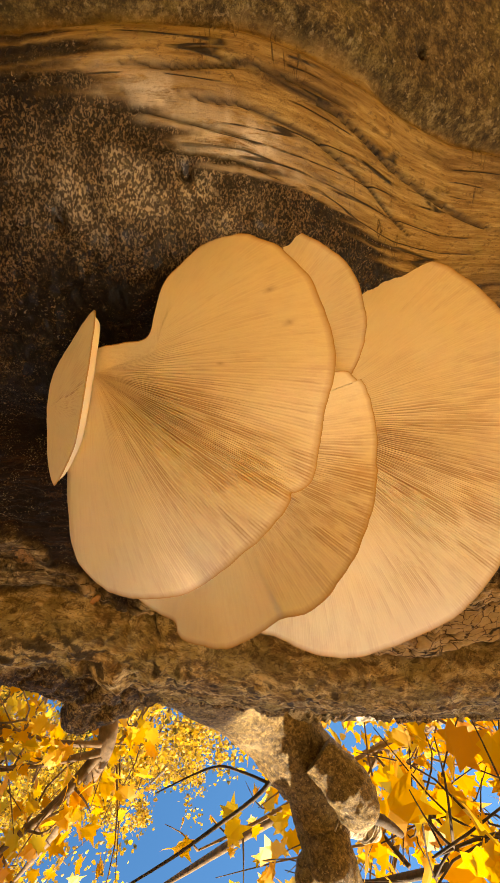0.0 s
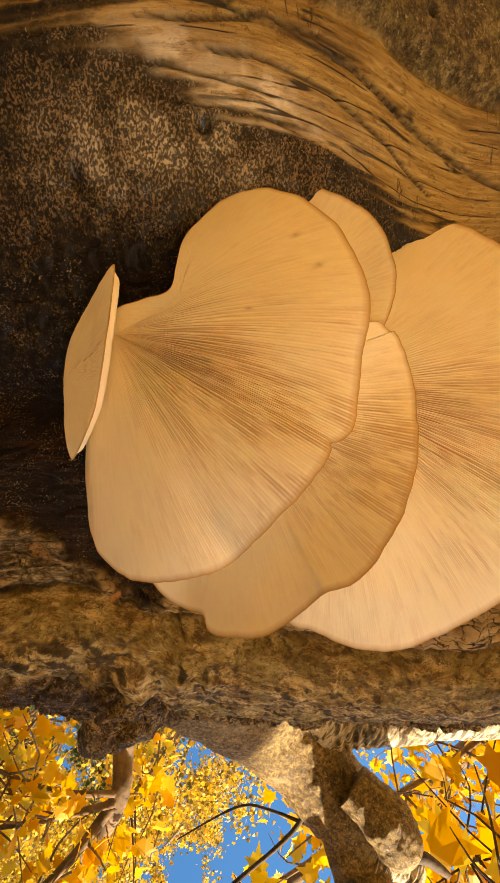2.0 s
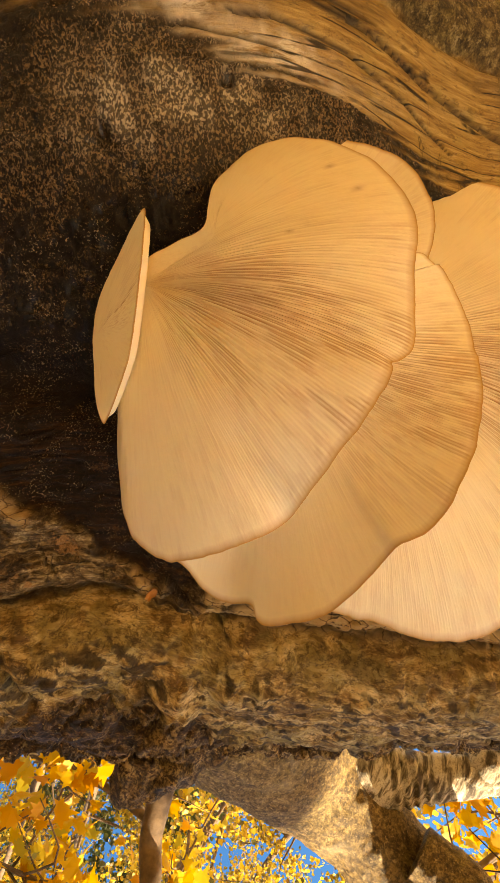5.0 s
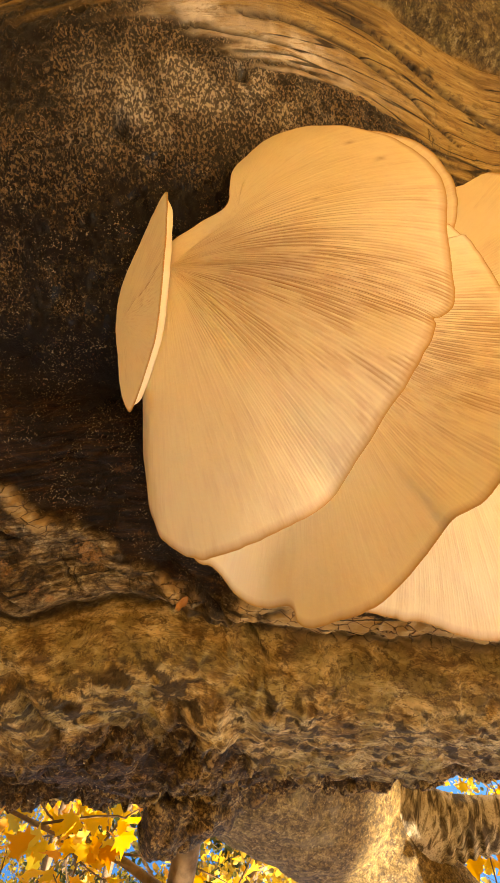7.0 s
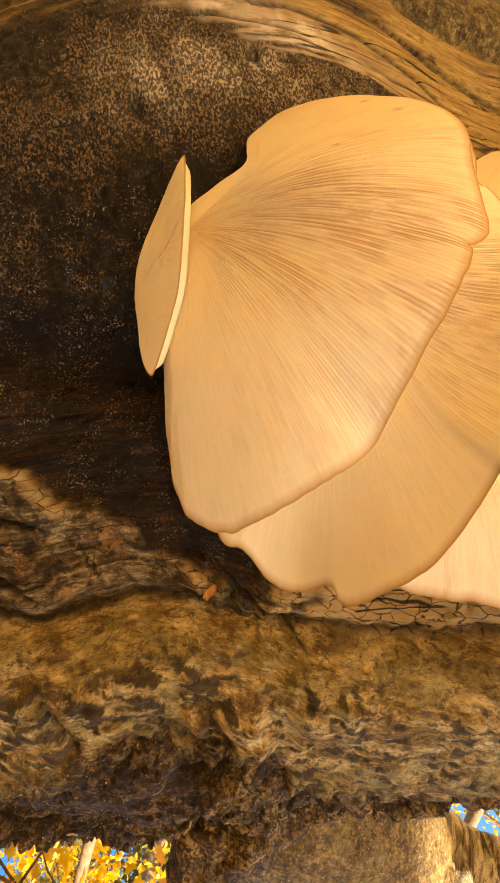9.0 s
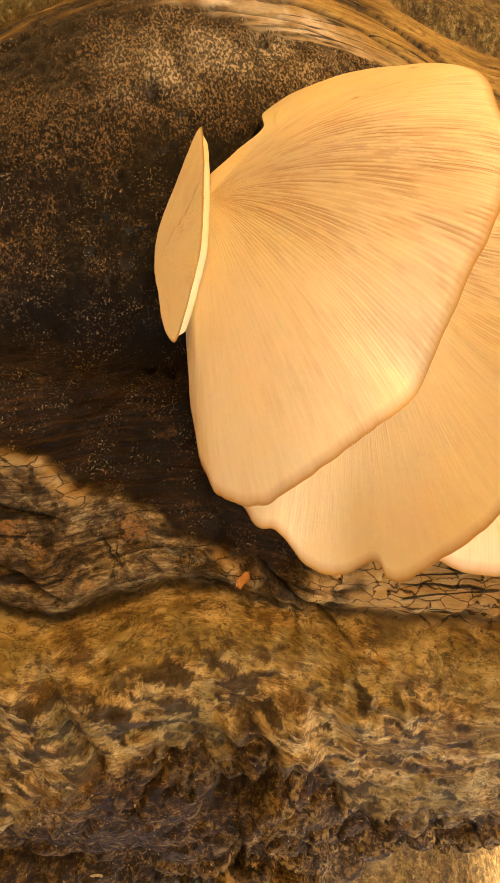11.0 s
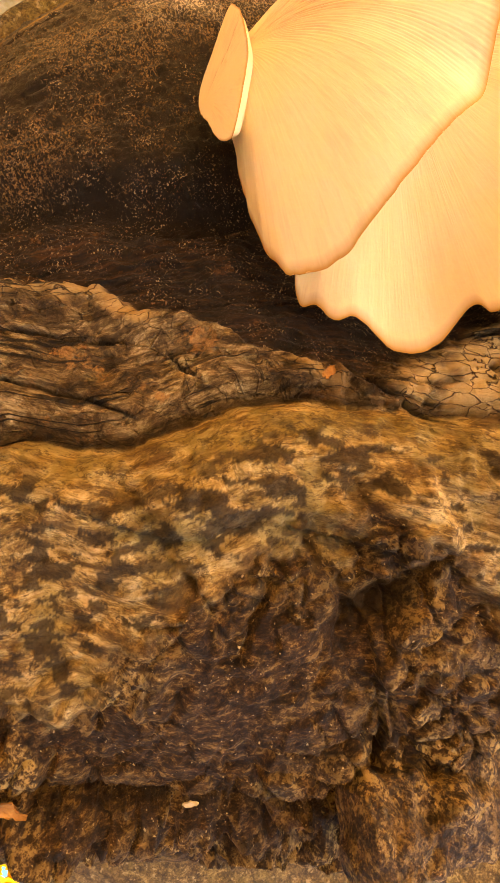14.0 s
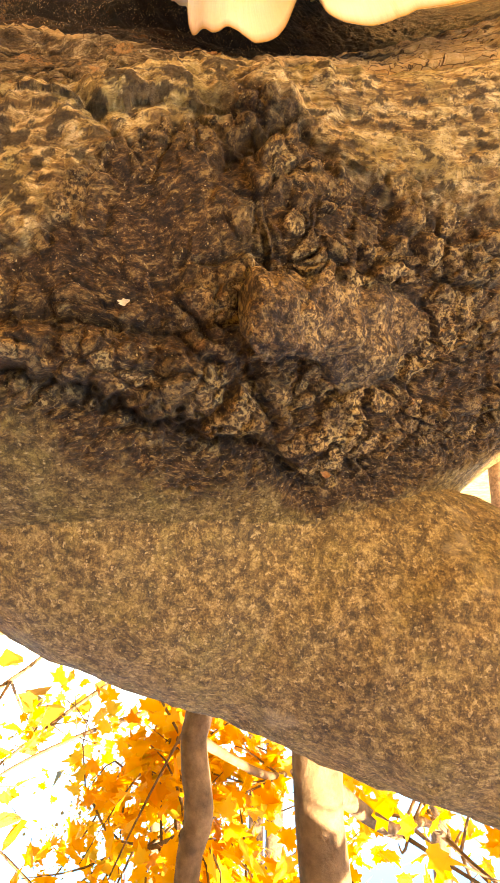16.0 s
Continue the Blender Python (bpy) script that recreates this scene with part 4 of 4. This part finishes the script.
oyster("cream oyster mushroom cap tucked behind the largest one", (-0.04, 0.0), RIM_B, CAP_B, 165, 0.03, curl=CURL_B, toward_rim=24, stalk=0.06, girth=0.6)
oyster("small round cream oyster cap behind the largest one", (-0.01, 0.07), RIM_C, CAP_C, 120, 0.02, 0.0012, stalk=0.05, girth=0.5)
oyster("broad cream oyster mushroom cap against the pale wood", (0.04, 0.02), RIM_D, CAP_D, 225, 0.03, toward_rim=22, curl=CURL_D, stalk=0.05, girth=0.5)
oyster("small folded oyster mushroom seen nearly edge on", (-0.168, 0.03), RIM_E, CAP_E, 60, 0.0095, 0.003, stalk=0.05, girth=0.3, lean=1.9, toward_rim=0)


# ---- ground ----
def build_ground():
    n = 80
    s = np.linspace(-1, 1, n)
    s = np.sign(s) * np.abs(s) ** 3 * 600
    x, y = np.meshgrid(s, s, indexing="ij")
    p = np.stack([x.ravel(), y.ravel(), 0 * x.ravel()], 1)
    p[:, 2] = 0.25 * (fbm(p * 0.25, 3, 7) - 0.5) - 0.1
    g = mesh_object("ground", p, grid_faces(n, n), LITTER)
    return tagged(g, "forest floor covered in fallen orange and yellow leaves", "ground", kind="structure")


build_ground()


# ---- woods around ----
LEAF = np.array([(0, 0), (0.16, 0.08), (0.42, 0.02), (0.36, 0.2), (0.55, 0.42), (0.3, 0.42), (0.24, 0.62), (0.12, 0.58), (0, 1.0),
                 (-0.12, 0.58), (-0.24, 0.62), (-0.3, 0.42), (-0.55, 0.42), (-0.36, 0.2), (-0.42, 0.02), (-0.16, 0.08)])


def leaves_mesh(centres, size, rng, detail=True):
    """Leaves at the centres, drooping every way, as one mesh."""
    shape = LEAF if detail else LEAF[[0, 2, 4, 8, 12, 14]]
    k, n = len(shape), len(centres)
    yaw, tip, bend = rng.uniform(0, 2 * np.pi, n), rng.uniform(-1.2, 0.5, n), rng.uniform(-1.1, 1.1, n)
    s = size * rng.uniform(0.6, 1.25, n)
    along = np.stack([np.cos(yaw) * np.cos(tip), np.sin(yaw) * np.cos(tip), np.sin(tip)], 1)
    side = np.cross(along, np.stack([0 * yaw, 0 * yaw, 0 * yaw + 1], 1))
    side /= np.linalg.norm(side, axis=1)[:, None]
    nrm = np.cross(side, along)
    side = side * np.cos(bend)[:, None] + nrm * np.sin(bend)[:, None]
    nrm = np.cross(side, along)
    cup = (shape[:, 0] ** 2 * 0.35 - shape[:, 1] ** 2 * 0.12)
    v = centres[:, None] + s[:, None, None] * (shape[None, :, :1] * side[:, None] + shape[None, :, 1:] * along[:, None] + cup[None, :, None] * nrm[:, None])
    faces = (np.arange(n)[:, None] * k + np.arange(k)[None]).tolist()
    return v.reshape(-1, 3), faces


def woodland_tree(name, label, foot, lean, height, girth, crown, leaf, size, count, material, bark, seed, boughs=9, spread=1.0, detail=True, low=0.3):
    """A tree with a tapering trunk, boughs, twigs and a crown of single leaves hung along the twigs."""
    rng = np.random.default_rng(seed)
    thing = new(name)
    thing.location = foot
    top = np.array([lean[0], lean[1], height])
    pts = [np.array([top[0] * t * t, top[1] * t * t, top[2] * t]) + rng.normal(0, 0.02 * height ** 0.5, 3) * (0 < t < 1) for t in np.linspace(0, 1, 6)]
    v, f = tube_mesh(pts, [girth, girth * 0.8, girth * 0.65, girth * 0.45, girth * 0.25, girth * 0.06], 40, 14, 0.1, seed)
    trunk = part("trunk", v, f, bark, thing)
    path = spline(pts, 60)
    tips, tv, tf, base = [], [], [], 0
    for b in range(boughs):
        t = low + (1 - low) * (b + rng.uniform(0, 0.8)) / boughs
        o = path[min(int(t * 59), 59)]
        yaw = rng.uniform(0, 2 * np.pi)
        reach = crown * (1.15 - 0.8 * t) * rng.uniform(0.7, 1.2)
        d = np.array([np.cos(yaw), np.sin(yaw), rng.uniform(0.15, 0.7)])
        ctrl = [o, o + d * reach * 0.4, o + d * reach * 0.75 + (0, 0, 0.05 * reach), o + d * reach + rng.normal(0, 0.1, 3) * reach]
        gi = girth * (1 - t) * 0.4 + 0.006
        v, f = tube_mesh(ctrl, [gi, gi * 0.6, gi * 0.35, gi * 0.12], 14, 7)
        part("bough", v, f, bark, thing)
        c = spline(ctrl, 12)
        for q in range(7):
            s = c[rng.integers(4, 12)]
            e = s + rng.normal(0, 0.28, 3) * reach * spread
            v, f = tube_mesh([s, (s + e) / 2 + rng.normal(0, 0.03, 3) * reach, e], [gi * 0.18, gi * 0.12, 0.0015], 6, 5)
            tv.append(v)
            tf += [[i + base for i in face] for face in f]
            base += len(v)
            tips.append((s, e))
    part("twig_spray", np.concatenate(tv), tf, bark, thing)["kind"] = "stuff"
    pick = rng.integers(0, len(tips), count)
    s, e = np.array([t[0] for t in tips])[pick], np.array([t[1] for t in tips])[pick]
    c = s + (e - s) * rng.uniform(0.2, 1.1, (count, 1)) + rng.normal(0, 0.07, (count, 3)) * crown * spread * 0.8
    v, f = leaves_mesh(c, size, rng, detail)
    part("crown", v, f, material, thing, leaf, smooth=False)["kind"] = "stuff"
    return tagged(thing, label, "tree", "trees round the clearing")


def toward(az, dist):
    return (math.sin(radians(az)) * dist, math.cos(radians(az)) * dist, -0.1)


def bough_tree(label, trunk, girth, boughs, leaf, size, count, seed, spread=0.16, bark=TRUNK):
    """A near tree whose trunk and boughs follow given lines; the leaves hang on short twigs along the boughs."""
    rng = np.random.default_rng(seed)
    thing = new("maple_tree")
    thing.location = trunk[0]
    shift = np.array(trunk[0], float)
    v, f = tube_mesh(np.array(trunk, float) - shift, girth, 70, 16, 0.12, seed)
    part("trunk", v, f, bark, thing)
    tv, tf, base, centres = [], [], 0, []
    for points, thick, share in boughs:
        ctrl = np.array(points, float) - shift
        v, f = tube_mesh(ctrl, [thick, thick * 0.75, thick * 0.5, thick * 0.2], 30, 8, 0.15, seed)
        part("bough", v, f, bark, thing)
        c = spline(ctrl, 40)
        for _ in range(int(10 + share * 40)):
            o = c[rng.integers(8, 40)]
            e = o + rng.normal(0, spread, 3)
            v, f = tube_mesh([o, (o + e) / 2 + rng.normal(0, 0.02, 3), e], [thick * 0.2 + 0.001, thick * 0.1 + 0.001, 0.0008], 6, 5)
            tv.append(v)
            tf += [[i + base for i in face] for face in f]
            base += len(v)
            n = max(1, int(share * count / (10 + share * 40)))
            centres.append(o + (e - o) * rng.uniform(0.3, 1.15, (n, 1)) + rng.normal(0, spread * 0.22, (n, 3)))
    part("twig_spray", np.concatenate(tv), tf, bark, thing)["kind"] = "stuff"
    v, f = leaves_mesh(np.concatenate(centres), size, rng)
    part("crown", v, f, MAPLE, thing, leaf, smooth=False)["kind"] = "stuff"
    return tagged(thing, label, "tree", "trees round the clearing")


bough_tree("slim maple close behind the leaning stem, in yellow leaf", [(0.1, 0.82, -0.1), (0.06, 0.78, 1.2), (0.063, 0.75, 2.1), (-0.02, 0.72, 2.42), (-0.07, 0.65, 2.6), (-0.12, 0.58, 2.68), (-0.16, 0.6, 3.2), (-0.2, 0.7, 4.2)], [0.045, 0.036, 0.031, 0.026, 0.023, 0.02, 0.014, 0.006],
           [([(-0.11, 0.57, 2.66), (-0.09, 0.48, 2.74), (-0.05, 0.4, 2.82), (0.0, 0.3, 2.95)], 0.014, 0.13), ([(-0.11, 0.56, 2.63), (0.0, 0.5, 2.71), (0.12, 0.46, 2.82), (0.28, 0.42, 2.95)], 0.009, 0.13),
            ([(-0.1, 0.57, 2.62), (0.0, 0.51, 2.6), (0.11, 0.49, 2.61), (0.26, 0.47, 2.6)], 0.008, 0.16), ([(-0.06, 0.66, 2.58), (0.1, 0.72, 2.66), (0.22, 0.66, 2.6), (0.34, 0.6, 2.52)], 0.01, 0.2),
            ([(-0.12, 0.6, 2.75), (-0.16, 0.7, 2.82), (-0.18, 0.8, 2.85), (-0.16, 0.95, 2.95)], 0.009, 0.16), ([(0.06, 0.76, 2.08), (-0.02, 1.0, 2.2), (-0.08, 1.18, 2.24), (-0.2, 1.4, 2.4)], 0.014, 0.12)],
           "yellow lobed leaves", 0.042, 700, 3, 0.12)
bough_tree("crooked young maple with bright yellow leaves", [(0.34, 1.0, -0.1), (0.31, 0.96, 1.2), (0.3, 0.954, 1.95), (0.31, 0.95, 2.1), (0.295, 0.955, 2.2), (0.31, 0.95, 2.35), (0.3, 0.97, 3.0), (0.35, 1.1, 4.4)], [0.04, 0.03, 0.025, 0.023, 0.025, 0.02, 0.015, 0.006],
           [([(0.3, 0.96, 2.0), (0.4, 1.12, 2.12), (0.5, 1.25, 2.2), (0.7, 1.4, 2.3)], 0.011, 0.24), ([(0.31, 0.96, 2.2), (0.38, 1.12, 2.29), (0.48, 1.22, 2.36), (0.62, 1.3, 2.42)], 0.012, 0.22),
            ([(0.3, 0.97, 2.1), (0.24, 1.2, 2.2), (0.2, 1.45, 2.25), (0.1, 1.7, 2.35)], 0.01, 0.22), ([(0.3, 0.96, 2.3), (0.25, 1.1, 2.4), (0.15, 1.2, 2.5), (0.1, 1.4, 2.6)], 0.01, 0.2), ([(0.3, 0.97, 2.35), (0.4, 1.1, 2.5), (0.5, 1.2, 2.7), (0.6, 1.3, 2.9)], 0.01, 0.12)],
           "bright yellow lobed leaves", 0.055, 1500, 4, 0.15)
bough_tree("maple sapling with broad orange-yellow leaves", [(-0.95, 0.62, -0.1), (-0.9, 0.6, 0.8), (-0.84, 0.58, 1.6), (-0.78, 0.56, 2.1), (-0.76, 0.6, 2.6), (-0.8, 0.7, 3.2)], [0.02, 0.017, 0.014, 0.011, 0.007, 0.003],
           [([(-0.8, 0.57, 1.95), (-0.7, 0.52, 2.0), (-0.62, 0.48, 2.03), (-0.54, 0.42, 2.05)], 0.007, 0.3), ([(-0.84, 0.58, 1.75), (-0.74, 0.52, 1.84), (-0.66, 0.46, 1.9), (-0.56, 0.38, 1.93)], 0.007, 0.3),
            ([(-0.78, 0.57, 2.2), (-0.7, 0.6, 2.22), (-0.66, 0.58, 2.2), (-0.6, 0.55, 2.16)], 0.006, 0.25), ([(-0.77, 0.6, 2.4), (-0.7, 0.7, 2.5), (-0.66, 0.6, 2.5), (-0.6, 0.5, 2.45)], 0.005, 0.15)],
           "broad orange-yellow leaves", 0.072, 210, 6, 0.1, TWIG)
bough_tree("taller maple hung with golden leaves", [(-1.6, 1.9, -0.1), (-1.5, 1.8, 1.2), (-1.35, 1.6, 2.4), (-1.2, 1.4, 3.2), (-1.1, 1.3, 4.0), (-1.0, 1.2, 5.0)], [0.07, 0.055, 0.045, 0.035, 0.025, 0.01],
           [([(-1.4, 1.65, 2.2), (-1.1, 1.3, 2.35), (-0.85, 1.0, 2.5), (-0.65, 0.8, 2.62)], 0.016, 0.26), ([(-1.35, 1.6, 2.5), (-1.15, 1.2, 2.6), (-0.95, 1.0, 2.6), (-0.8, 0.7, 2.55)], 0.014, 0.24), ([(-1.45, 1.7, 1.9), (-1.2, 1.4, 2.1), (-1.0, 1.2, 2.25), (-0.8, 1.05, 2.35)], 0.014, 0.26),
            ([(-1.3, 1.5, 2.8), (-1.0, 1.2, 2.95), (-0.75, 0.9, 3.05), (-0.55, 0.7, 3.1)], 0.014, 0.05), ([(-1.25, 1.5, 3.0), (-1.2, 1.1, 3.0), (-1.15, 0.8, 3.0), (-1.1, 0.6, 2.9)], 0.012, 0.1)],
           "golden lobed leaves", 0.055, 1000, 8, 0.19)
woodland_tree("maple_tree", "maple in full yellow leaf behind the saplings", toward(24, 3.6), (0.1, 0.3), 7.0, 0.06, 1.3, "yellow lobed leaves", 0.08, 1500, MAPLE, TRUNK, 7, boughs=20, low=0.2)
for az, dist, h, wide, n, seed in ((8, 6.2, 26, 3.0, 15000, 11), (-12, 6.4, 25, 2.6, 15000, 12), (-24, 8.5, 22, 2.0, 9000, 18), (16, 9, 26, 3.2, 12000, 14), (22, 14, 14, 2.4, 5000, 16), (52, 15, 12, 2.6, 4000, 15), (-60, 14, 9, 2.6, 5000, 17)):
    woodland_tree("birch_tree", "tall tree in thin golden autumn leaf", toward(az, dist), (0, 0.3), h, 0.14, wide, "small golden leaves", 0.07, int(n * 1.4), FAR_LEAF, TRUNK, seed, boughs=26, low=0.25, detail=False)
for az, dist, seed in ((-3, 7.6, 13), (13, 7.5, 19)):
    woodland_tree("pine_tree", "dark pine showing between the yellow crowns", toward(az, dist), (0, 0.3), 24, 0.14, 1.6, "dark needle sprays", 0.1, 6000, PINE, TRUNK, seed, boughs=34, low=0.3, detail=False)
# out of view; its trunk is added to shadow the stem and caps
woodland_tree("shade_beech", "unseen grey beech added to keep the sun off the leaning stem", (-3.38, -2.085, -0.1), (0.0, 0.0), 16, 0.32, 3.0, "golden beech leaves", 0.09, 3000, FAR_LEAF, TRUNK, 21, boughs=20, low=0.45, detail=False)
# unseen maples, added behind the eye as shading canopy
for x, y, h, seed in ((1.9, -1.0, 6.0, 31), (0.6, -2.2, 6.5, 32)):
    woodland_tree("maple_tree", "unseen yellow maple added behind the path of the eye", (x, y, -0.1), (-0.5, 0.4), h, 0.09, 2.3, "yellow lobed leaves", 0.08, 2600, MAPLE, TRUNK, seed, boughs=16, low=0.45)
# unseen trees, added round the back to screen off sky light
for x, y, h, seed in ((-1.6, -4.2, 12, 41), (0.6, -5.0, 14, 42), (2.8, -4.4, 13, 43), (4.6, -2.0, 12, 44), (-3.4, -6.2, 14, 45), (5.0, 1.6, 12, 46)):
    woodland_tree("birch_tree", "unseen golden tree added behind the eye to screen the sky", (x, y, -0.1), (0, 0), h, 0.16, 3.2, "small golden leaves", 0.16, 3200, FAR_LEAF, TRUNK, seed, boughs=22, low=0.12, detail=False)
# a closed wood behind, never in view, added to block sky light and reflections
for k in range(10):
    az = 98 + k * 12
    dist = 8 + 2.5 * (k % 3)
    woodland_tree("oak_tree", "unseen brown autumn tree added behind to block the sky", toward(az, dist), (0, 0), 11 + k % 4, 0.16, 3.4, "brown autumn leaves", 0.34, 1500, OAK_LEAF, TRUNK, 60 + k, boughs=16, low=0.05, detail=False)
